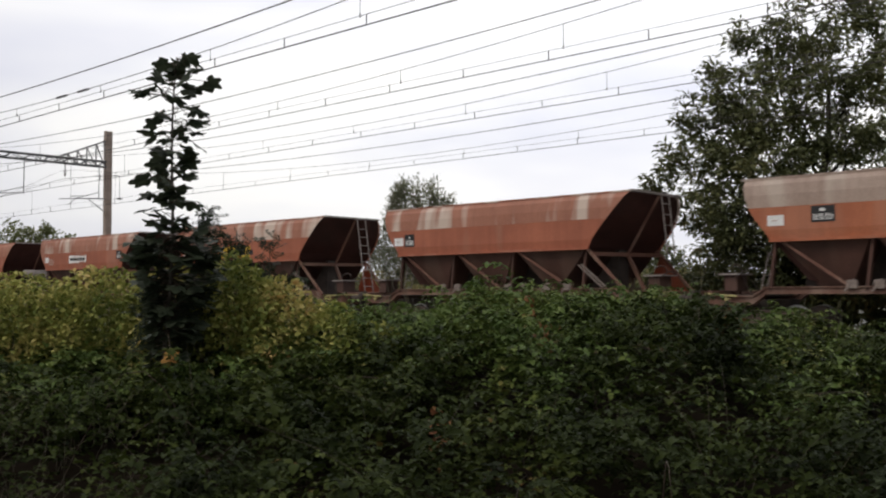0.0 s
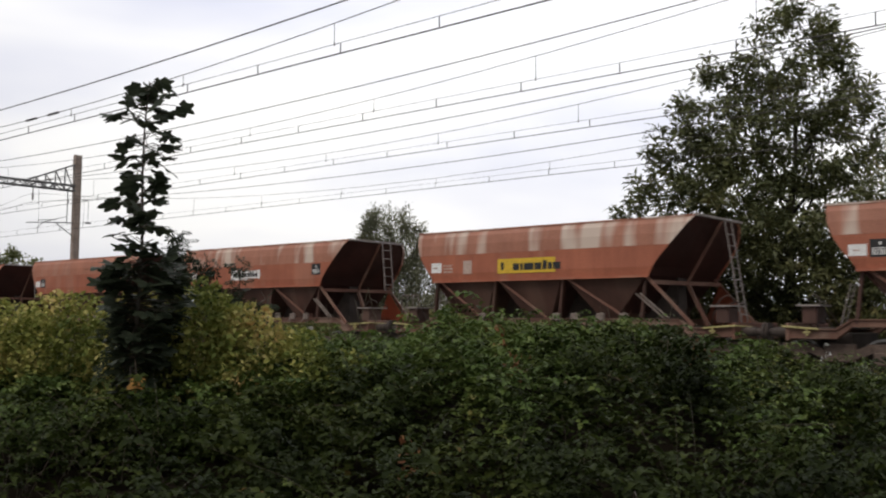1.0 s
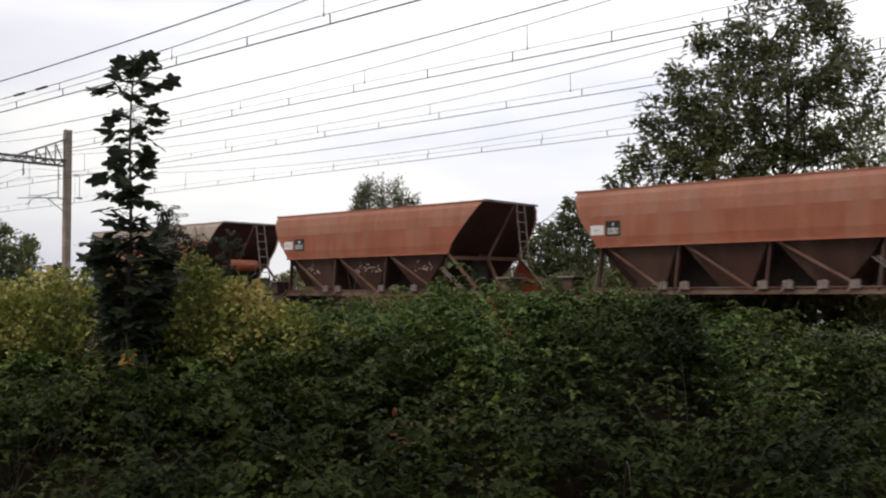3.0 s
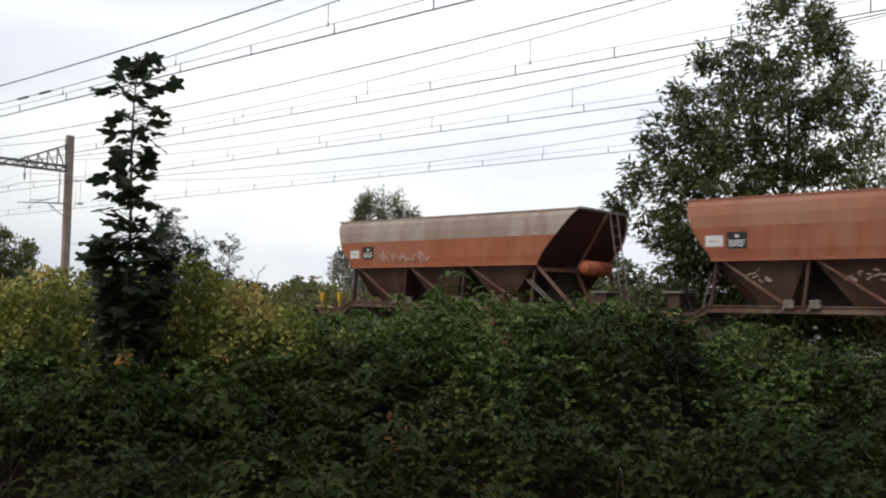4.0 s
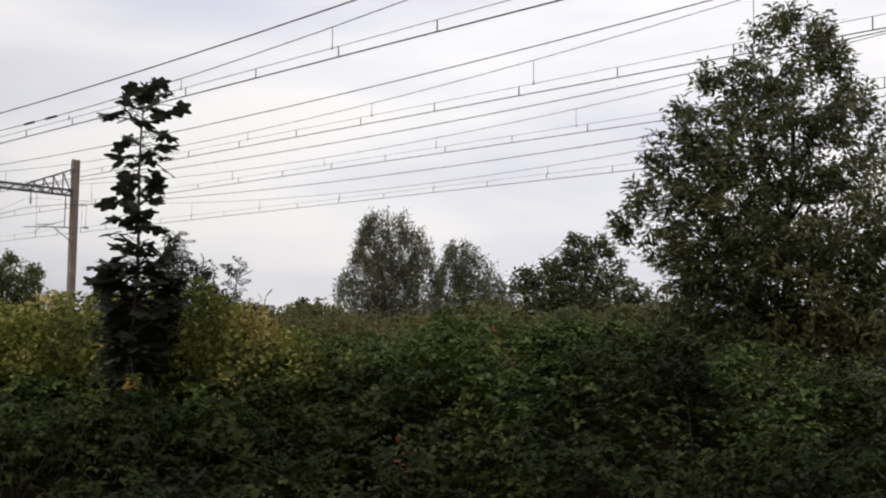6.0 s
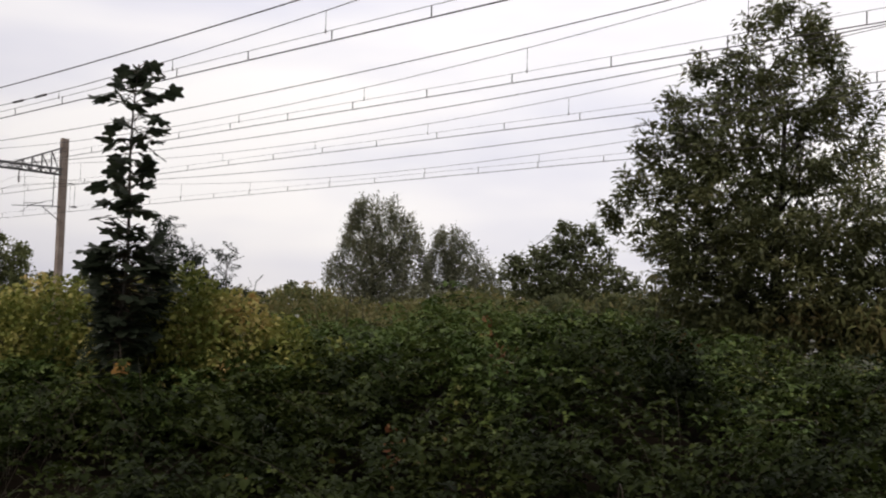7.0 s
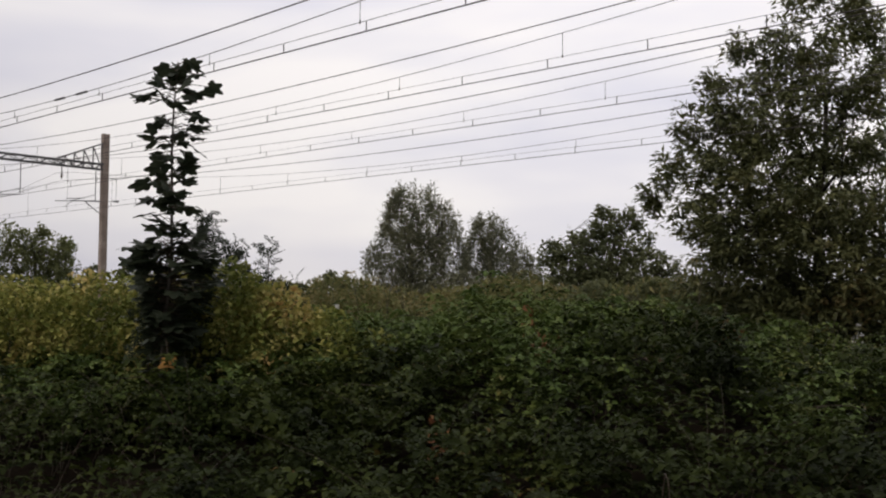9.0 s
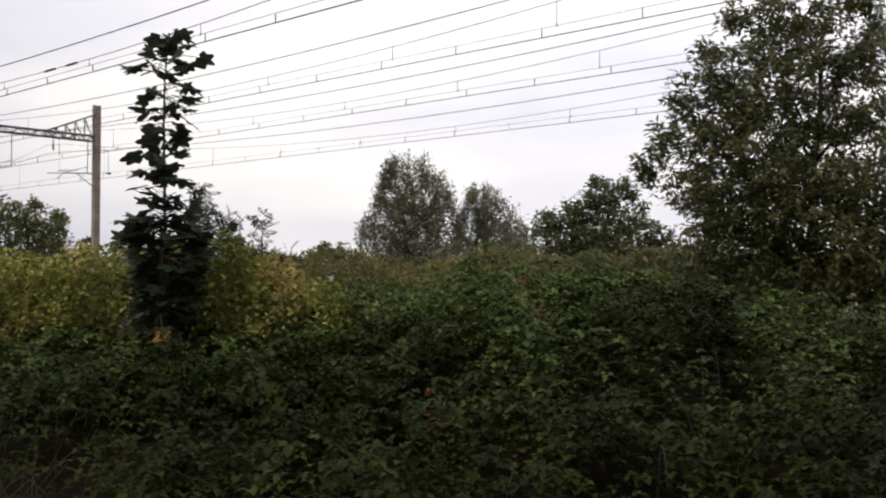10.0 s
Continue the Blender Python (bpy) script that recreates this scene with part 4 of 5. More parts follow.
grow_tree("round_tree", "dark green rounded tree beyond the tracks", (8.5, 47, 0), 6.3, 0.18,
          ((0.3, 4.2, 13.6), (1.4, 4.3, 13.3), (2.3, 4.6, 12.6), (3.1, 4.8, 11.7), (3.7, 5.2, 11.1), (4.3, 5.9, 10.7), (4.8, 6.8, 10.2), (5.3, 7.3, 9.8), (5.7, 7.7, 9.4), (6.05, 8.1, 9.0)), 0.6, M_FARDARK, OVAL, 1900, 15, 0.42, (0.14, 0.27), 43, shoots=30, rise=0.5, lobes=0.14)
build_tree("hedgerow_tree", "dull green tree far beyond the mast", (-25.2, 60, 0), 6.4, 0.18,
           [(0, 0, 4.2, 1.9, 1.6, 1.6), (1.4, 0, 3.2, 1.5, 1.2, 1.5), (-2, 0, 4.2, 1.8, 1.6, 1.8), (0.5, 0, 1.8, 3.0, 1.6, 1.6)], M_OLIVE, OVAL, 12000, (0.14, 0.28), 44)
build_tree("young_tree", "slim young tree beside the mast's foot", (-21.6, 60, 0), 4.0, 0.06,
           [(0, 0, 3.0, 0.5, 0.4, 0.6), (0.4, 0, 2.2, 0.5, 0.4, 0.6), (-0.2, 0, 1.6, 0.6, 0.4, 0.6)], M_FARDARK, OVAL, 700, (0.16, 0.3), 46)
build_tree("hedgerow_tree", "low dull green tree far behind the hedge", (-18.6, 62, 0), 4.2, 0.14,
           [(0, 0, 2.7, 1.5, 1.3, 1.2), (1.5, 0, 2.2, 1.3, 1.2, 1.1), (-1.2, 0, 2.0, 1.2, 1.2, 1.0)], M_OLIVE, OVAL, 5000, (0.14, 0.28), 47)
build_tree("round_bush", "dark rounded bush on the horizon", (-10.0, 90, 0), 4.0, 0.12,
           [(0, 0, 2.4, 1.8, 1.5, 1.4), (1.8, 0, 1.8, 1.4, 1.2, 1.2), (-1.6, 0, 1.6, 1.2, 1.2, 1.0)], M_FARDARK, OVAL, 3000, (0.25, 0.45), 45)


def build_scrub():
    """Low dry scrub along the far side of the line."""
    rng = np.random.default_rng(51)
    root = tagged(new("trackside_scrub"), "dry olive and brown scrub along the far side of the tracks", "scrub", kind="stuff")
    n = 60000
    s = rng.uniform(-75, 12, n)
    d = 27.2 + rng.random(n) * 5
    h = np.array([1.5 + 0.9 * noise.noise((a * 0.22, b * 0.3, 2)) + 0.5 * noise.noise((a * 0.9, b * 0.9, 5)) for a, b in zip(s, d)])
    z = np.maximum(0.05, h * rng.random(n) ** 0.5 * 1.25)
    p = np.stack([RUN.x * s + FAR.x * d, RUN.y * s + FAR.y * d, z], 1)
    scatter("leaves", M_SCRUB, LANCE, p, turns(rng, n, 1.1), rng.uniform(0.14, 0.42, n), root)


def build_far_woods():
    rng = np.random.default_rng(52)
    root = tagged(new("far_woods"), "low dark line of distant trees on the horizon", "woods", kind="stuff")
    n = 16000
    x = rng.uniform(-160, 160, n)
    y = 150 + rng.random(n) * 25
    h = np.array([2.0 + 1.3 * noise.noise((a * 0.05, 0.3, 2)) + 1.0 * noise.noise((a * 0.2, b * 0.1, 5)) for a, b in zip(x, y)])
    z = np.maximum(0.1, h * rng.random(n) ** 0.6)
    scatter("leaves", M_FARDARK, OVAL, np.stack([x, y, z], 1), turns(rng, n, 1.1), rng.uniform(0.6, 1.2, n), root)


build_scrub()
for x, y, w, h, seed, mat in ((3.2, 44, 2.2, 2.6, 61, M_SCRUB), (0.2, 43, 1.6, 2.0, 62, M_SCRUB), (-3.2, 46, 2.0, 1.9, 63, M_SCRUB), (5.6, 42, 1.7, 2.3, 64, M_FARDARK), (8.0, 38, 1.8, 2.0, 65, M_SCRUB), (-6.5, 50, 2.0, 1.9, 66, M_SCRUB), (6.4, 34.5, 1.3, 1.8, 67, M_SCRUB),
                             (3.6, 34.6, 1.3, 2.0, 71, M_FARDARK), (5.4, 33.1, 1.3, 2.3, 72, M_FARDARK), (7.0, 31.7, 1.3, 2.4, 73, M_FARDARK), (8.5, 30.4, 1.3, 2.5, 74, M_FARDARK), (10.1, 28.9, 1.3, 2.4, 75, M_FARDARK),
                             (1.3, 58, 2.6, 3.6, 68, M_FARLEAF), (5.4, 59, 2.2, 3.4, 69, M_FARDARK), (-4.6, 58, 1.8, 2.8, 70, M_FARLEAF)):
    mound("low_bush", "low bush of dull olive leaves beyond the tracks", "bush", mat, OVAL,
          [(x, y, h * 0.35, w * 0.7, 0.9, h * 0.62), (x - w * 0.6, y, h * 0.3, w * 0.5, 0.8, h * 0.45), (x + w * 0.6, y, h * 0.3, w * 0.5, 0.8, h * 0.5)], 1500, (0.12, 0.28), seed, 0.9)
build_far_woods()


def build_marker_board():
    root = tagged(new("marker_board"), "small white marker board on a thin post", "marker board")
    q = (-4.4, 41.2)
    bm = bmesh.new()
    rod(bm, (q[0], q[1], 0), (q[0], q[1], 1.25), 0.025)
    part("post", bm, M_LATTICE, root)
    bm = bmesh.new()
    box(bm, q[0] - 0.13, q[0] + 0.13, q[1] - 0.05, q[1] - 0.03, 0.95, 1.25, 0.004)
    part("board", bm, M_BOARD, root, "plain white board")


def build_pale_specks():
    """Small pale flakes added among the thicket's leaves as bright specks."""
    rng = np.random.default_rng(77)
    bm = bmesh.new()
    for k in range(9):
        c = Vector((3.04 + rng.normal(0, 0.03), 7.0, 1.30 + rng.normal(0, 0.045)))
        v = [bm.verts.new(c + Vector(rng.normal(0, 0.010, 3))) for _ in range(4)]
        bm.faces.new((v[0], v[1], v[2]))
        bm.faces.new((v[0], v[2], v[3]))
    tagged(part("pale_specks", bm, M_FLOWER), "small pale specks among the brambles", "litter", kind="stuff")


def build_weeds():
    """Weeds along the near shoulder of the line and between the tracks."""
    rng = np.random.default_rng(81)
    root = tagged(new("trackside_weeds"), "brown and green weeds on the ballast shoulder", "weeds", kind="stuff")
    n = 26000
    s = rng.uniform(-26, 6, n)
    d = np.where(rng.random(n) < 0.6, rng.uniform(8.3, 9.7, n), rng.choice([13.2, 17.4, 21.6], n) + rng.normal(0, 0.25, n))
    h = np.array([0.78 + 0.3 * noise.noise((a * 0.5, b * 0.7, 2)) for a, b in zip(s, d)]) * np.where(d < 10, 1.0, 0.7)
    z = 0.05 + np.maximum(0.0, h * rng.random(n) ** 0.6)
    scatter("leaves", M_SCRUB, LANCE, np.stack([RUN.x * s + FAR.x * d, RUN.y * s + FAR.y * d, z], 1), turns(rng, n, 1.1), rng.uniform(0.06, 0.18, n), root)


build_weeds()
build_marker_board()
build_pale_specks()


# ---- the ballast train ----
def wagon_paint(name, dark, light, dust, amount):
    """Weathered wagon paint: rust blotches, run-down streaks and pale dust in broad patches."""
    m, n, l, b = material(name, 0.62)
    big, fine = noisy(n, l, 0.9, 4), noisy(n, l, 26, 4)
    streak = noisy(n, l, 1.6, 4, 0.6, (2.4, 1.0, 0.22))
    # every plate has stains of its own, and the dust lies in leaning patches
    own = n.new("ShaderNodeObjectInfo")
    far_off = n.new("ShaderNodeMath")
    far_off.operation = "MULTIPLY"
    far_off.inputs[1].default_value = 40.0
    shift = n.new("ShaderNodeCombineXYZ")
    l.new(own.outputs["Random"], far_off.inputs[0])
    l.new(far_off.outputs["Value"], shift.inputs["X"])
    patch = noisy(n, l, 0.9, 2, 0.45, (1.7, 0.3, 0.34))
    for tex in (big, streak, patch):
        mp = tex.inputs["Vector"].links[0].from_node
        l.new(shift.outputs["Vector"], mp.inputs["Location"])
        mp.inputs["Rotation"].default_value = (0, radians(-16) if tex == patch else 0, 0)
    r = ramp(n, [(0.3, dark), (0.7, light)])
    l.new(big.outputs["Fac"], r.inputs["Fac"])
    s = ramp(n, [(0.36, (0.78, 0.74, 0.72)), (0.62, (1.1, 1.1, 1.1))])
    l.new(streak.outputs["Fac"], s.inputs["Fac"])
    c = mixed(n, l, 0.4, r.outputs["Color"], s.outputs["Color"], "MULTIPLY")
    g = ramp(n, [(0.3, (0.85, 0.85, 0.85)), (0.7, (1.12, 1.12, 1.12))])
    l.new(fine.outputs["Fac"], g.inputs["Fac"])
    c = mixed(n, l, 1.0, c, g.outputs["Color"], "MULTIPLY")
    k = ramp(n, [(0.50, (0, 0, 0)), (0.63, (amount, amount, amount))])
    l.new(patch.outputs["Fac"], k.inputs["Fac"])
    c = mixed(n, l, k.outputs["Color"], c, dust)
    l.new(c, b.inputs["Base Color"])
    bumped(n, l, b, big.outputs["Fac"], 0.25, 0.03)
    return m


RUST_UP = wagon_paint("rust_red_paint_upper", (0.34, 0.135, 0.082), (0.44, 0.19, 0.122), (0.66, 0.54, 0.45), 0.9)
RUST_UP_PLAIN = wagon_paint("rust_red_paint_plain", (0.36, 0.135, 0.08), (0.46, 0.185, 0.112), (0.5, 0.38, 0.3), 0.15)
RUST_LOW = wagon_paint("rust_red_paint_lower", (0.35, 0.11, 0.06), (0.45, 0.145, 0.078), (0.45, 0.3, 0.22), 0.2)
GREY_UP = wagon_paint("dusty_grey_paint", (0.37, 0.265, 0.21), (0.45, 0.34, 0.275), (0.60, 0.51, 0.43), 0.45)
ORANGE_LOW = wagon_paint("orange_rust_paint", (0.40, 0.12, 0.055), (0.50, 0.165, 0.075), (0.5, 0.35, 0.25), 0.15)
# dark rust, with the deep shade under the hull painted into it
RUST_AND_SHADE = wagon_paint("rust_and_hopper_shade", (0.058, 0.027, 0.019), (0.115, 0.052, 0.037), (0.19, 0.12, 0.085), 0.3)
# end plate rust darkened for the shade below the overhang
RUST_END_SHADE = wagon_paint("end_wall_rust_and_shade", (0.060, 0.027, 0.022), (0.105, 0.043, 0.034), (0.16, 0.10, 0.085), 0.15)
RUST_BAR = wagon_paint("brace_rust", (0.145, 0.063, 0.042), (0.225, 0.105, 0.072), (0.31, 0.22, 0.165), 0.35)
UNDER = grainy("underframe_grime", (0.035, 0.028, 0.024), (0.09, 0.065, 0.052), 2, 30, 0.8)
WHEEL_RIM = grainy("bright_wheel_tread", (0.4, 0.39, 0.38), (0.6, 0.59, 0.57), 5, 40, 0.3, 0.7)
LIGHT_PLATE = grainy("white_label_paint", (0.86, 0.84, 0.82), (0.93, 0.92, 0.90), 4, 40, 0.55)
BLACK_PLATE = grainy("black_label_paint", (0.012, 0.012, 0.014), (0.03, 0.03, 0.03), 4, 40, 0.6)
YELLOW_PLATE = grainy("yellow_sign_paint", (0.70, 0.44, 0.03), (0.84, 0.55, 0.045), 4, 40, 0.55)
YELLOW_BAR = grainy("yellow_handle_paint", (0.34, 0.29, 0.10), (0.52, 0.46, 0.20), 9, 40, 0.65)
CYL_GREY = grainy("grey_cylinder_paint", (0.26, 0.22, 0.2), (0.38, 0.33, 0.30), 3, 40, 0.5)
DUSTY_METAL = grainy("dusty_latch_metal", (0.20, 0.155, 0.13), (0.33, 0.27, 0.235), 5, 40, 0.7)
SILL_RUST = wagon_paint("sill_rust", (0.125, 0.060, 0.040), (0.205, 0.105, 0.072), (0.34, 0.25, 0.19), 0.4)
BOGIE_RUST = grainy("bogie_rust", (0.085, 0.058, 0.045), (0.17, 0.12, 0.095), 4, 30, 0.8)
CYL_RED = grainy("red_cylinder_paint", (0.40, 0.10, 0.045), (0.50, 0.14, 0.06), 3, 40, 0.5)
CHALK = grainy("pale_paint_scrawl", (0.46, 0.32, 0.26), (0.60, 0.46, 0.39), 5, 40, 0.8)

DECK = 3.25      # height of the fold between upper and lower side plates
TOP, LOW = 3.95, 2.48
# end outline of the hull: height and half length
HEIGHTS = (TOP, 3.80, 3.55, DECK, 2.95, 2.70, LOW)
REAR = (4.62, 4.62, 4.58, 4.48, 4.30, 4.10, 3.96)
FRONT = (4.64, 4.50, 4.28, 4.00, 3.72, 3.52, 3.40)


def reach(z, e, side):
    """How far the hull runs from its middle at a height, to the rear (e < 0) or the front. Each end slopes on one side and stands steep on the other."""
    return float(np.interp(z, HEIGHTS[::-1], (FRONT if e * side < 0 else REAR)[::-1]))


def end_at(z, e, y):
    """The same for a place across the skewed end."""
    f = min(1, max(0, (y + 1.45) / 2.9))
    return reach(z, e, -1) * (1 - f) + reach(z, e, 1) * f


def half_width(z):
    return float(np.interp(z, (LOW, 2.6, DECK, 3.55, 3.80, TOP), (1.47, 1.50, 1.50, 1.48, 1.43, 1.33)))


def side_plate(bm, sign, zs, thick=0.03):
    """A side plate of the hull between two heights, its ends cut to the outline."""
    rows = []
    for z in zs:
        w = half_width(z)
        rows.append([[bm.verts.new((x, sign * (w - e), z)) for x in np.linspace(-reach(z, -1, sign), reach(z, 1, sign), 11)] for e in (0, thick)])
    for a, b in zip(rows, rows[1:]):
        for e in (0, 1):
            for i in range(10):
                bm.faces.new((a[e][i], a[e][i + 1], b[e][i + 1], b[e][i]))
        for i in (0, 10):
            bm.faces.new((a[0][i], b[0][i], b[1][i], a[1][i]))
    for r in (rows[0], rows[-1]):
        for i in range(10):
            bm.faces.new((r[0][i], r[0][i + 1], r[1][i + 1], r[1][i]))
    bmesh.ops.recalc_face_normals(bm, faces=bm.faces[:])


def plate(root, name, x0, x1, z0, z1, mat, label="", out=0.006, y=None):
    """A thin sign on the side of the hull that faces the path."""
    w = half_width((z0 + z1) / 2) if y is None else y
    bm = bmesh.new()
    box(bm, x0, x1, -w - out, -w + 0.0, z0, z1)
    return part(name, bm, mat, root, label)


def bars(root, x0, x1, z0, z1, rows, mat, out, seed, fill=0.8, parent=None):
    """Illegible writing as plain bars."""
    rng = random.Random(seed)
    bm = bmesh.new()
    h = (z1 - z0) / rows
    w = half_width((z0 + z1) / 2)
    for r in range(rows):
        x = x0
        while x < x1 - 0.02:
            l = min(rng.uniform(0.06, 0.16), x1 - x)
            box(bm, x, x + l, -w - out, -w, z1 - h * (r + 0.5 + fill / 2), z1 - h * (r + 0.5 - fill / 2) - 0.005)
            x += l + 0.03
    return tagged(part("writing", bm, mat, parent or root), kind="stuff")


def wheelset():
    bm = bmesh.new()
    rod(bm, (0, -0.98, 0), (0, 0.98, 0), 0.07, seg=10)
    for y in (-1, 1):
        rod(bm, (0, y * 0.70, 0), (0, y * 0.80, 0), 0.44, 0.40, 28) if y > 0 else rod(bm, (0, -0.80, 0), (0, -0.70, 0), 0.40, 0.44, 28)
    return bm


WHEELSETS, WAGONS = [], []


def build_wagon(spec):
    root = new("hopper_wagon")
    tagged(root, spec["label"], "hopper wagon", "wagons of the ballast train")
    up, low = spec["paint"]
    for sign in (-1, 1):
        bm = bmesh.new()
        side_plate(bm, sign, [TOP, 3.8, 3.55, DECK])
        part("upper_side", bm, up, root, spec["upper"])
        bm = bmesh.new()
        side_plate(bm, sign, [DECK - 0.004, 2.95, 2.70, LOW])
        part("lower_side", bm, low, root)
        # rolled lip under the hull's edge and seam strip at the fold
        bm = bmesh.new()
        w = half_width(LOW)
        box(bm, -reach(LOW, -1, sign), reach(LOW, 1, sign), sign * w - 0.05, sign * w + 0.05, LOW - 0.06, LOW)
        part("side_rail", bm, RUST_BAR if sign > 0 else low, root)
        bm = bmesh.new()
        beam(bm, (-4.64, sign * 1.33, TOP + 0.012), (4.64, sign * 1.33, TOP + 0.012), 0.06, 0.04)
        part("rim", bm, up, root)
    for e in (-1, 1):
        bm = bmesh.new()
        rows = []
        for z in HEIGHTS:
            w = half_width(z) - 0.03
            rows.append([bm.verts.new((e * (end_at(z, e, y) - 0.06), y, z)) for y in np.linspace(-w, w, 7)])
        w = half_width(LOW) - 0.05
        rows.append([bm.verts.new((e * (end_at(LOW, e, y) - 0.9), y, 1.5)) for y in np.linspace(-w, w, 7)])
        for a, b in zip(rows, rows[1:]):
            for i in range(6):
                bm.faces.new((a[i], a[i + 1], b[i + 1], b[i]))
        bmesh.ops.solidify(bm, geom=bm.faces[:], thickness=0.03)
        part("end_wall", bm, RUST_END_SHADE, root, "rust end plate, the overhang's shade painted into its colour")
        tip, foot = reach(TOP, e, -1), reach(LOW, e, -1)
        bm = bmesh.new()
        beam(bm, (e * (tip + 0.03), -1.33, TOP + 0.02), (e * (tip + 0.03), 1.33, TOP + 0.02), 0.12, 0.06)
        part("end_rim", bm, CYL_GREY, root, "dusty grey end rim")
        if e > 0:
            # bracing of the front overhang
            bm = bmesh.new()
            far_foot = reach(LOW, e, 1)
            beam(bm, (foot + 0.06, -1.40, 2.30), (far_foot + 0.06, 1.40, 2.30), 0.09, 0.11)
            part("end_crossbeam", bm, RUST_BAR, root)
            for y, f in ((-1.38, foot), (1.38, far_foot)):
                bm = bmesh.new()
                beam(bm, (f - 0.1, y, 2.44), (f + 1.15, y * 0.95, 1.18), 0.06, 0.08)
                part("end_brace", bm, RUST_BAR, root)
            bm = bmesh.new()
            mid = (foot + far_foot) / 2
            beam(bm, (mid + 0.08, 0, 2.26), (mid + 0.65, 0, 1.18), 0.08, 0.09)
            part("end_strut", bm, RUST_BAR, root)
            bm = bmesh.new()
            beam(bm, (mid + 0.08, 0, 2.32), (tip + 0.04, 0.16, TOP - 0.02), 0.06, 0.07)
            part("end_stay", bm, RUST_BAR, root)
        if e > 0:
            bm = bmesh.new()
            low_end = 1.28 if spec["ladder"] and e > 0 else 2.3
            lean = 0.42 if spec["ladder"] else 0.16
            stiles = (e * 0.2, e * 0.6)
            for y in stiles:
                rod(bm, (e * (tip + 0.08), y, TOP), (e * (tip + 0.08 + lean), y, low_end), 0.022, seg=6)
            z = low_end + 0.2
            while z < TOP - 0.1:
                q = e * (tip + 0.08 + lean * (TOP - z) / (TOP - low_end))
                rod(bm, (q, stiles[0], z), (q, stiles[1], z), 0.015, seg=6)
                z += 0.3
            part("ladder", bm, CYL_GREY, root, "dusty grey ladder")
        else:
            bm = bmesh.new()
            for y in (-0.62, -0.28):
                rod(bm, (-4.35, y, 2.2), (-4.62, y, 1.165), 0.018, seg=6)
            for z in (1.4, 1.65, 1.9, 2.15):
                x = -4.62 + 0.27 * (z - 1.165) / 1.035
                rod(bm, (x, -0.62, z), (x, -0.28, z), 0.014, seg=6)
            part("foot_ladder", bm, CYL_GREY, root)
        # platform, brake stand and gusset on the frame
        bm = bmesh.new()
        box(bm, e * 4.5, e * 5.55, -1.3, 1.3, 1.125, 1.165)
        part("platform", bm, UNDER, root)
        if e > 0 or not spec.get("tail"):
            bm = bmesh.new()
            for y in (-0.9, -0.45):
                rod(bm, (e * 5.2, y, 1.165), (e * 5.2, y, 1.68), 0.025, seg=6)
            box(bm, e * 5.0, e * 5.35, -1.05, -0.45, 1.25, 1.66, 0.02)
            stand = part("brake_stand", bm, RUST_AND_SHADE, root)
            bm = bmesh.new()
            box(bm, e * 4.9, e * 5.45, -1.15, -0.3, 1.66, 1.70)
            part("tread", bm, CYL_GREY, stand, "dusty grey tread plate")
        if e > 0 and not spec["cylinder"]:
            bm = bmesh.new()
            v = [bm.verts.new(p) for p in ((3.65, 1.15, 1.2), (5.1, 1.15, 1.17), (4.12, 1.15, 2.28))]
            bm.faces.new(v)
            bmesh.ops.solidify(bm, geom=bm.faces[:], thickness=0.02)
            part("gusset_plate", bm, low, root, "rust-red triangular plate")
        if e > 0 and spec.get("railing"):
            bm = bmesh.new()
            for x in (4.75, 5.0, 5.27, 5.53):
                rod(bm, (x, 1.2, 1.165), (x, 1.2, 2.15), 0.018, seg=6)
            for z in (1.6, 2.15):
                rod(bm, (4.75, 1.2, z), (5.53, 1.2, z), 0.018, seg=6)
            part("end_railing", bm, DUSTY_METAL, root, "thin dusty metal railing")
        # air hoses that loop down from the headstock
        runs = []
        for y in (-0.55, 0.5):
            runs.append(([(e * (5.6 + 0.5 * k / 6), y + 0.05 * k / 6, 1.0 - 0.42 * math.sin(k / 6 * 2.6)) for k in range(7)], [0.022] * 7))
        for y, top in ((-0.75, 1.95), (-0.25, 1.8)):
            runs.append(([(e * (4.75 + 0.10 * k), y - 0.12 * math.sin(k * 0.9), 1.165 + (top - 1.165) * math.sin(k / 6 * 2.2)) for k in range(7)], [0.016] * 7))
        tagged(tubes("air_hose", runs, UNDER, root, "", 5), kind="stuff")
        for y in (-0.875, 0.875):
            bm = bmesh.new()
            rod(bm, (e * 5.63, y, 1.05), (e * 6.0, y, 1.05), 0.12, seg=14)
            rod(bm, (e * 6.0, y, 1.05), (e * 6.18, y, 1.05), 0.09, seg=14)
            rod(bm, (e * 6.18, y, 1.05), (e * 6.235, y, 1.05), 0.24, 0.22, 18)
            part("buffer", bm, UNDER, root)
        bm = bmesh.new()
        beam(bm, (e * 5.6, 0, 1.0), (e * 6.24, 0, 0.98), 0.10, 0.12)
        rod(bm, (e * 5.75, -0.25, 0.45), (e * 5.75, -0.22, 1.1), 0.03, seg=6)
        part("coupling", bm, UNDER, root)
        bm = bmesh.new()
        rod(bm, (e * 4.85, -1.42, 1.13), (e * 5.68, -1.42, 1.19), 0.026, seg=6)
        rod(bm, (e * 5.68, -1.42, 1.19), (e * 5.70, -0.5, 1.16), 0.022, seg=6)
        beam(bm, (e * 5.1, -1.44, 1.16), (e * 5.1, -1.44, 0.98), 0.03, 0.05)
        beam(bm, (e * 5.02, -1.44, 1.06), (e * 5.18, -1.44, 1.06), 0.03, 0.045)
        part("uncoupling_handle", bm, YELLOW_BAR, root, "yellow hand lever")
        bm = bmesh.new()
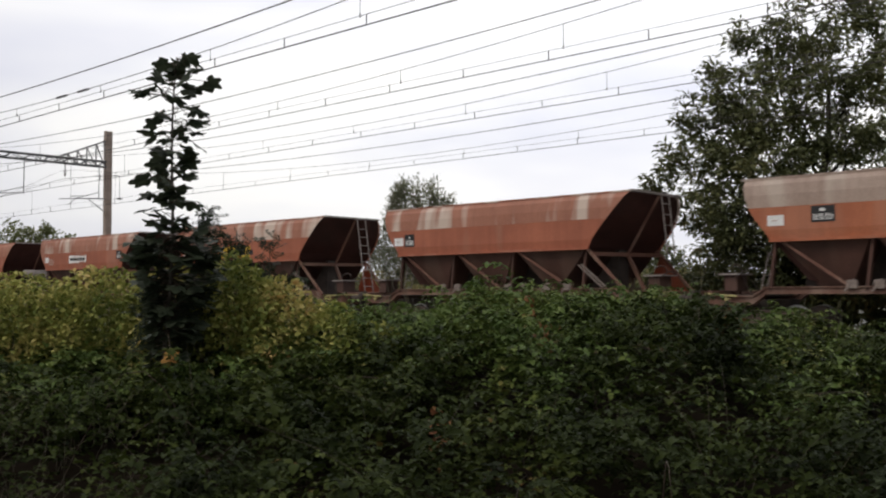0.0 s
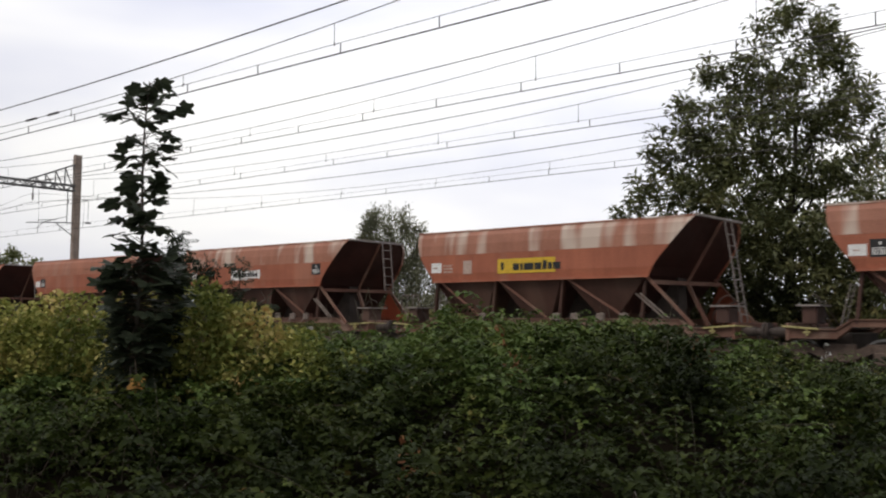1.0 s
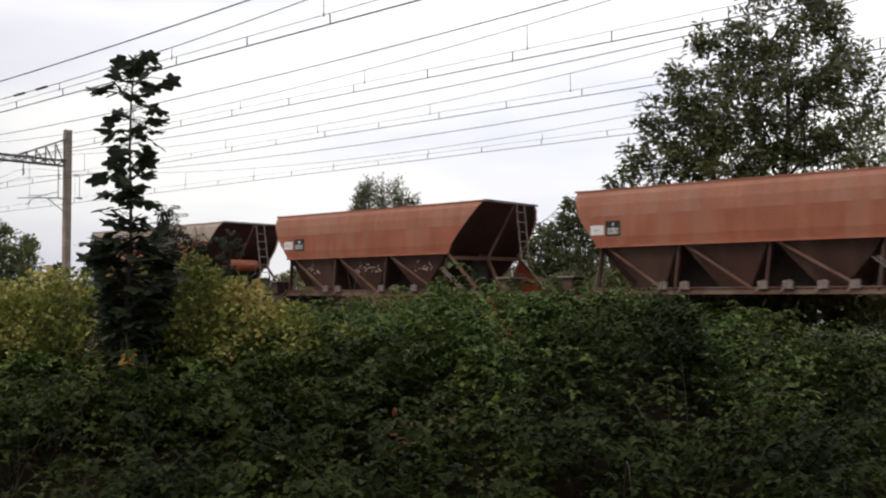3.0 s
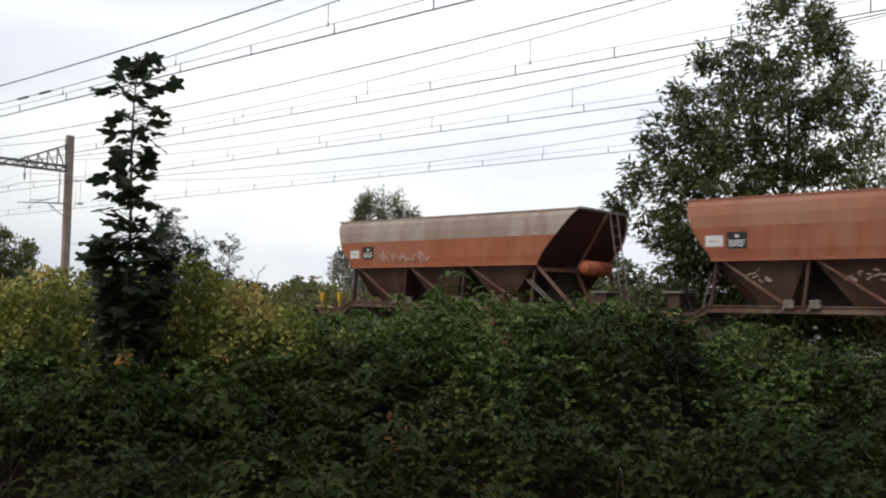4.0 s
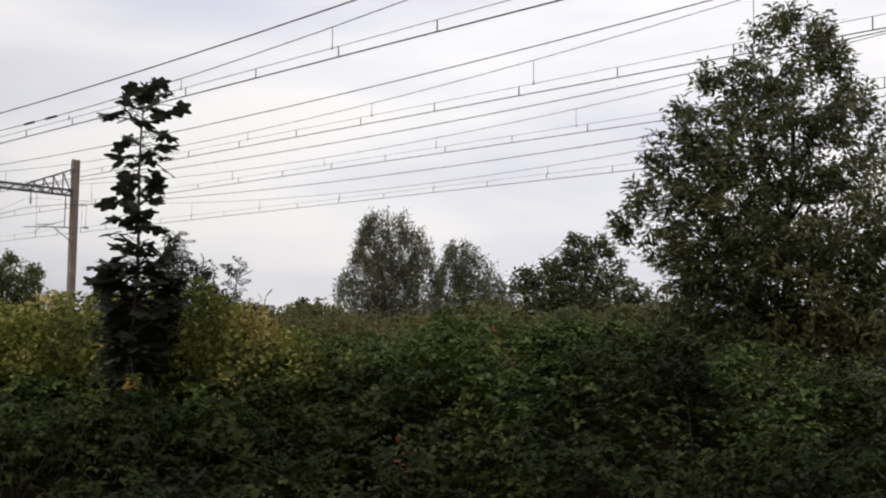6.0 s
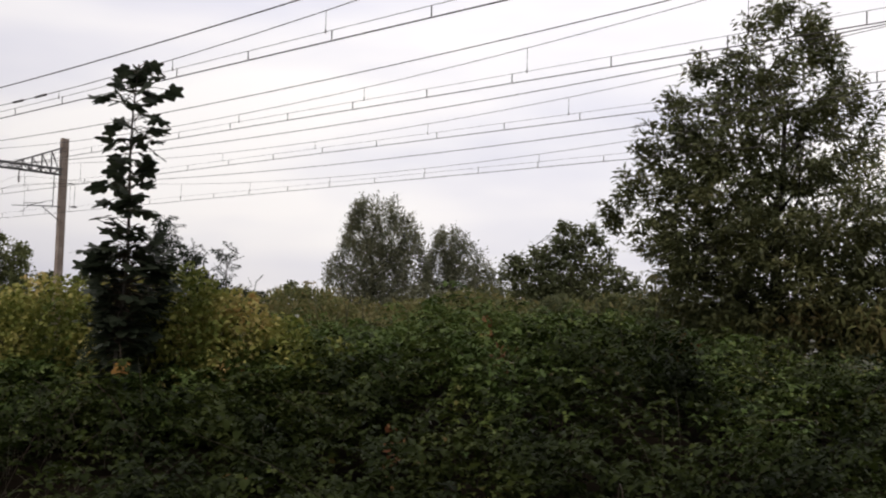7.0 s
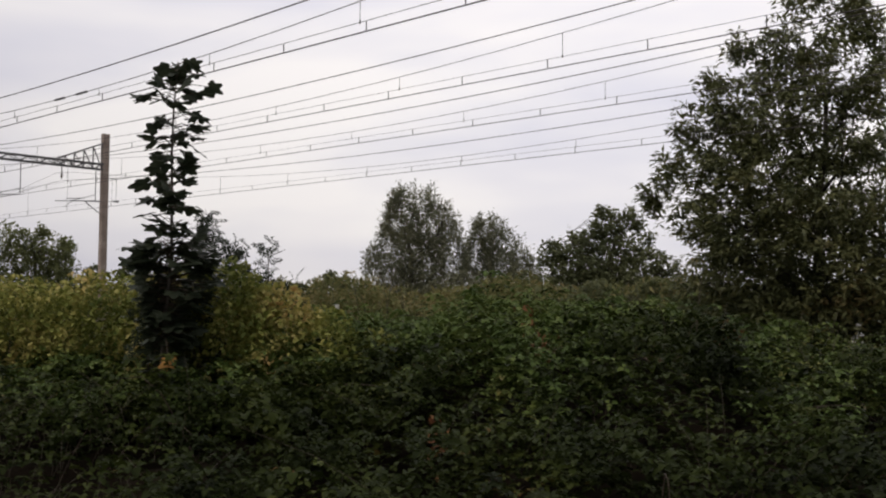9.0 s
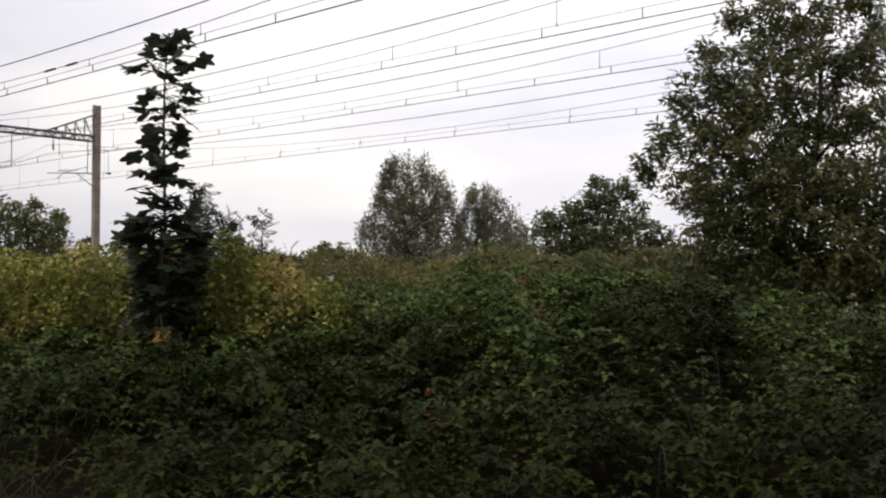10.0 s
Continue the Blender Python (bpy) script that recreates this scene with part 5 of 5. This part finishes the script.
        box(bm, e * 5.55, e * 5.63, -1.35, 1.35, 0.86, 1.27, 0.01)
        part("headstock", bm, RUST_BAR, root)
    if spec["cylinder"]:
        bm = bmesh.new()
        rod(bm, (4.5, -0.75, 2.35), (4.5, 0.35, 2.35), 0.21, seg=20)
        rod(bm, (4.5, -0.82, 2.35), (4.5, -0.75, 2.35), 0.13, 0.21, 20)
        rod(bm, (4.5, 0.35, 2.35), (4.5, 0.42, 2.35), 0.21, 0.13, 20)
        part("air_cylinder", bm, spec["cylinder"], root, "round pressure cylinder", True)
    # load floor inside the open top
    bm = bmesh.new()
    box(bm, -4.0, 3.45, -1.2, 1.2, 3.0, 3.15)
    part("load_floor", bm, RUST_AND_SHADE, root)
    # hopper chutes and ribs
    edges = (-3.92, -1.68, 0.66, 3.2)
    for i in range(3):
        a, b = edges[i] + 0.12, edges[i + 1] - 0.02
        mid = (a + b) / 2 + 0.1
        bm = bmesh.new()
        t = [bm.verts.new(p) for p in ((a, -1.34, 2.45), (b, -1.34, 2.45), (b, 1.34, 2.45), (a, 1.34, 2.45))]
        u = [bm.verts.new(p) for p in ((mid - 0.25, -0.95, 1.22), (mid + 0.35, -0.95, 1.22), (mid + 0.35, 0.95, 1.22), (mid - 0.25, 0.95, 1.22))]
        for k in range(4):
            bm.faces.new((t[k], t[(k + 1) % 4], u[(k + 1) % 4], u[k]))
        bm.faces.new(u)
        bm.faces.new(t)
        bmesh.ops.recalc_face_normals(bm, faces=bm.faces[:])
        part("hopper_chute", bm, RUST_AND_SHADE, root, "dusty rust hopper chute, its deep shade put into the paint")
        for y in (-1.36, 1.36):
            bm = bmesh.new()
            beam(bm, (a + 0.1, y, 2.42), (b - 0.35, y * 0.97, 1.28), 0.04, 0.06)
            part("diagonal_brace", bm, RUST_BAR, root)
    bm = bmesh.new()
    box(bm, -3.6, 3.6, -0.25, 0.25, 1.2, 2.45)
    part("centre_sill", bm, UNDER, root)
    for x in edges:
        for y in (-1.33, 1.33):
            bm = bmesh.new()
            beam(bm, (x + 0.05, y, 2.44), (x - 0.12, y * 0.96, 1.25), 0.07, 0.11)
            part("post", bm, RUST_AND_SHADE, root)
    for y in (-1.27, 1.27):
        bm = bmesh.new()
        # a channel that drops by a neck to the lower ends
        for z0, z1, deep in ((1.335, 1.36, 0.10), (1.21, 1.335, 0.05), (1.185, 1.21, 0.10)):
            box(bm, -4.2, 4.2, y - deep, y + deep, z0, z1)
        part("side_sill", bm, SILL_RUST, root, "rust-brown channel sill")
        for e in (-1, 1):
            bm = bmesh.new()
            for dz, deep, h in ((0.20, 0.11, 0.03), (0.1, 0.05, 0.18), (0.0, 0.11, 0.03)):
                beam(bm, (e * 4.46, y, 0.93 + dz), (e * 5.55, y, 0.93 + dz), deep * 2, h)
                beam(bm, (e * 4.16, y, 1.17 + dz * 0.75), (e * 4.48, y, 0.93 + dz), deep * 2 - 0.01, h)
            part("end_sill", bm, SILL_RUST, root, "rust-brown channel sill")
    for x in (-2.1, -1.5, 0.5, 1.1, 1.9, 2.6):
        bm = bmesh.new()
        box(bm, x - 0.12, x + 0.12, -1.42, -1.32, 1.30, 1.50, 0.015)
        rod(bm, (x - 0.16, -1.42, 1.24), (x + 0.05, -1.40, 1.52), 0.025, seg=6)
        part("door_latch", bm, DUSTY_METAL, root)
    # lever rods beside the front chute
    for q in (0.0, 0.13):
        bm = bmesh.new()
        rod(bm, (2.95 + q, -1.36, 2.02), (3.75 + q, -1.36, 1.38), 0.022, seg=6)
        part("lever_rod", bm, DUSTY_METAL, root)
    # bogies
    for e in (-1, 1):
        for y in (-1.0, 1.0):
            bm = bmesh.new()
            box(bm, e * 4.5 - 1.3, e * 4.5 - 0.62, y - 0.06, y + 0.06, 0.60, 0.80, 0.02)
            box(bm, e * 4.5 + 0.62, e * 4.5 + 1.3, y - 0.06, y + 0.06, 0.60, 0.80, 0.02)
            for q in (-1, 1):
                beam(bm, (e * 4.5 + q * 0.7, y, 0.70), (e * 4.5 + q * 0.3, y, 0.54), 0.12, 0.2)
            box(bm, e * 4.5 - 0.36, e * 4.5 + 0.36, y - 0.055, y + 0.055, 0.44, 0.64, 0.02)
            box(bm, e * 4.5 - 0.35, e * 4.5 + 0.35, y - 0.08, y + 0.08, 0.38, 0.80, 0.03)
            for ax in (-0.9, 0.9):
                box(bm, e * 4.5 + ax - 0.17, e * 4.5 + ax + 0.17, y - 0.10, y + 0.10, 0.32, 0.62, 0.03)
                rod(bm, (e * 4.5 + ax - 0.25, y, 0.62), (e * 4.5 + ax - 0.25, y, 0.80), 0.07, seg=8)
                rod(bm, (e * 4.5 + ax + 0.25, y, 0.62), (e * 4.5 + ax + 0.25, y, 0.80), 0.07, seg=8)
            part("bogie_frame", bm, BOGIE_RUST, root, "dusty brown bogie side frame")
        bm = bmesh.new()
        box(bm, e * 4.5 - 0.25, e * 4.5 + 0.25, -0.95, 0.95, 0.6, 1.05)
        part("bolster", bm, UNDER, root)
        for ax in (-0.9, 0.9):
            w = part("wheelset", wheelset(), UNDER, root)
            w.matrix_basis = pose(e * 4.5 + ax, 0, 0.46)
            for y in (-0.79, 0.79):
                bm = bmesh.new()
                s = 1 if y > 0 else -1
                r = bmesh.ops.create_circle(bm, segments=32, radius=0.46)
                inner = bmesh.ops.create_circle(bm, segments=32, radius=0.41)
                for i in range(32):
                    a, b = r["verts"][i], r["verts"][(i + 1) % 32]
                    c, d = inner["verts"][i], inner["verts"][(i + 1) % 32]
                    bm.faces.new((a, b, d, c))
                bmesh.ops.solidify(bm, geom=bm.faces[:], thickness=0.13)
                bmesh.ops.transform(bm, matrix=Matrix.Rotation(radians(90), 4, "X"), verts=bm.verts[:])
                bmesh.ops.translate(bm, vec=(0, y + 0.06 * s, 0), verts=bm.verts[:])
                part("rim", bm, WHEEL_RIM, w, "worn shiny wheel rim")
            WHEELSETS.append((w, e * 4.5 + ax))
    # labels and signs
    for i, (kind, x0, x1, z0, z1) in enumerate(spec["signs"]):
        mat = {"white": LIGHT_PLATE, "black": BLACK_PLATE, "yellow": YELLOW_PLATE, "torn": LIGHT_PLATE, "pale": CHALK, "plain": CHALK, "text": CHALK}[kind]
        if kind == "text":
            bars(root, x0, x1, z0, z1, 3, CHALK, 0.005, i + 3, 0.6)
        elif kind == "torn":
            rng = random.Random(4)
            p = plate(root, "torn_sign", x0, x0 + 0.48, z0, z1, mat, "torn white sign with faded dark marks")
            x = x0 + 0.5
            while x < x1 - 0.1:
                l = rng.uniform(0.2, 0.45)
                q = plate(root, "torn_sign", x, min(x1, x + l), z0 + rng.uniform(0, 0.08), z1 - rng.uniform(0, 0.06), mat)
                x += l + 0.04
            bars(root, x0 + 0.12, x1 - 0.15, z0 + 0.1, z1 - 0.1, 1, BLACK_PLATE, 0.009, 3, 0.8)
        elif kind == "pale":
            rng = random.Random(i + 7)
            bm = bmesh.new()
            x = x0
            w = half_width((z0 + z1) / 2)
            while x < x1:
                h = rng.uniform(0.5, 1) * (z1 - z0)
                beam(bm, (x, -w - 0.003, z0), (x + rng.uniform(-0.1, 0.12), -w - 0.003, z0 + h), 0.006, 0.05)
                if rng.random() < 0.7:
                    beam(bm, (x, -w - 0.003, z0 + h * rng.random()), (x + 0.22, -w - 0.003, z0 + h * rng.random()), 0.006, 0.045)
                x += rng.uniform(0.16, 0.3)
            tagged(part("paint_scrawl", bm, mat, root, "faded pale paint scrawl"), kind="stuff")
        else:
            p = plate(root, {"white": "label_plate", "plain": "faded_label", "black": "data_panel", "yellow": "company_sign"}[kind], x0, x1, z0, z1, mat,
                      {"white": "small white label", "plain": "faded pale label", "black": "black data panel with white writing", "yellow": "yellow company sign with dark marks"}[kind])
            if kind == "white":
                bars(root, x0 + 0.10, x1 - 0.12, z0 + 0.10, z1 - 0.10, 1, CHALK, 0.009, i, 0.5, p)
            if kind == "black":
                bars(root, x0 + 0.2, x1 - 0.2, z1 - 0.14, z1 - 0.05, 1, LIGHT_PLATE, 0.009, 5, 0.8, p)
                bars(root, x0 + 0.05, x1 - 0.05, z0 + 0.05, z1 - 0.18, 5, LIGHT_PLATE, 0.009, i, 0.72, p)
            if kind == "yellow":
                w = half_width((z0 + z1) / 2)
                bm = bmesh.new()
                x = x0 + 0.55
                for l, h in ((0.22, 0.7), (0.09, 0.7), (0.34, 0.7), (0.24, 0.7), (0.14, 0.9), (0.14, 0.7), (0.24, 0.7)):
                    box(bm, x, x + l, -w - 0.01, -w, z0 + 0.08, z0 + 0.08 + (z1 - z0 - 0.14) * h)
                    x += l + 0.035
                box(bm, x0 + 0.12, x0 + 0.22, -w - 0.01, -w, z0 + 0.1, z1 - 0.1)
                tagged(part("writing", bm, BLACK_PLATE, p), kind="stuff")
    if spec.get("scrawl"):
        rng = random.Random(12)
        bm = bmesh.new()
        for x0, x1 in ((-3.2, -2.7), (-0.9, 0.3), (1.8, 2.5)):
            x = x0
            while x < x1:
                for _ in range(2):
                    z = rng.uniform(1.95, 2.2)
                    y = -1.34 + 0.317 * (2.45 - z) - 0.012
                    beam(bm, (x, y, z), (x + rng.uniform(0.02, 0.2), y - 0.02, z + rng.uniform(-0.12, 0.15)), 0.01, 0.04)
                x += 0.16
        tagged(part("paint_scrawl", bm, CHALK, root, "faded pale paint scrawl"), kind="stuff")
    if spec.get("tail"):
        for x in (-5.64, -4.80):
            y = -1.18
            bm = bmesh.new()
            box(bm, x - 0.06, x + 0.06, y - 0.07, y + 0.07, 1.34, 1.64, 0.015)
            box(bm, x - 0.03, x + 0.03, y - 0.02, y + 0.02, 1.14, 1.35)
            part("tail_marker", bm, YELLOW_PLATE, root, "yellow tail marker")
    WAGONS.append(root)
    return root


W1 = ("white", -4.12, -3.72, 2.76, 3.02)
B1 = ("black", -3.66, -3.22, 2.72, 3.12)
SPECS = [
    dict(label="rust-orange hopper wagon with a dusty grey upper side, rolling", upper="dusty grey-beige upper side plate", paint=(GREY_UP, ORANGE_LOW), ladder=False, cylinder=None,
         signs=[("white", -4.0, -3.6, 2.80, 3.05), ("black", -2.95, -2.4, 2.84, 3.22)]),
    dict(label="rust-red hopper wagon with pale dust streaks, rolling", upper="rust-red upper plate with pale dust streaks", paint=(RUST_UP, RUST_LOW), ladder=False, cylinder=None, signs=[W1, B1]),
    dict(label="rust-red hopper wagon with a yellow company sign, rolling", upper="rust-red upper plate with pale dust streaks", paint=(RUST_UP, RUST_LOW), ladder=True, cylinder=None,
         signs=[("white", -4.0, -3.6, 2.72, 3.02), ("text", -3.52, -3.15, 2.70, 2.98), ("plain", -2.75, -2.42, 2.66, 3.06), ("yellow", -1.45, 0.55, 2.64, 3.06)]),
    dict(label="rust-red hopper wagon with a torn white sign, rolling", upper="rust-red upper plate with pale dust streaks", paint=(RUST_UP, RUST_LOW), ladder=False, cylinder=None,
         railing=True, signs=[("white", -4.0, -3.62, 2.80, 3.06), ("text", -3.56, -3.1, 2.66, 3.0), ("torn", -1.5, 0.2, 2.72, 3.10), ("black", 3.0, 3.45, 2.82, 3.2)]),
    dict(label="plain rust-red hopper wagon with a grey pressure cylinder, rolling", upper="plain rust-red upper side plate", paint=(RUST_UP_PLAIN, RUST_LOW), ladder=True, cylinder=CYL_GREY,
         signs=[W1, B1]),
    dict(scrawl=True, label="plain orange-rust hopper wagon with scrawled chutes, rolling", upper="plain rust-red upper side plate", paint=(RUST_UP_PLAIN, RUST_LOW), ladder=False, cylinder=None,
         signs=[("white", -4.10, -3.65, 2.78, 3.05), ("black", -3.55, -3.05, 2.72, 3.12)]),
    dict(label="last orange-rust hopper wagon with grey upper side and red cylinder, rolling", upper="dusty grey-beige upper side plate", paint=(GREY_UP, ORANGE_LOW), ladder=True, cylinder=CYL_RED, tail=True,
         signs=[("white", -4.0, -3.6, 2.74, 3.0), ("black", -3.45, -2.95, 2.70, 3.10), ("pale", -2.7, -0.6, 2.6, 3.0)]),
]
for spec in SPECS:
    build_wagon(spec)

SPEED, PULL = 15.169, 0.1703      # metres a second at the start, and what each second adds


def rolled(t):
    """How far the train has rolled."""
    return SPEED * t + PULL * t * t / 2


def motions():
    """The train rolls by; its wheels turn."""
    for i, w in enumerate(WAGONS):
        first = -5.70 - 12.5 * i
        rows = []
        for t in np.arange(0, 10.01, 0.5):
            s = first + rolled(t)
            rows.append((float(t), TRACK_POSE @ Matrix.Translation((s, TRACKS[3], RAIL_TOP))))
        walk(w, rows)
    step = 1 / 30
    for w, x in WHEELSETS:
        walk(w, [(k * step, Matrix.Translation((x, 0, 0.46)) @ Matrix.Rotation(rolled(k * step) / 0.46, 4, "Y")) for k in range(0, 301)])


motions()
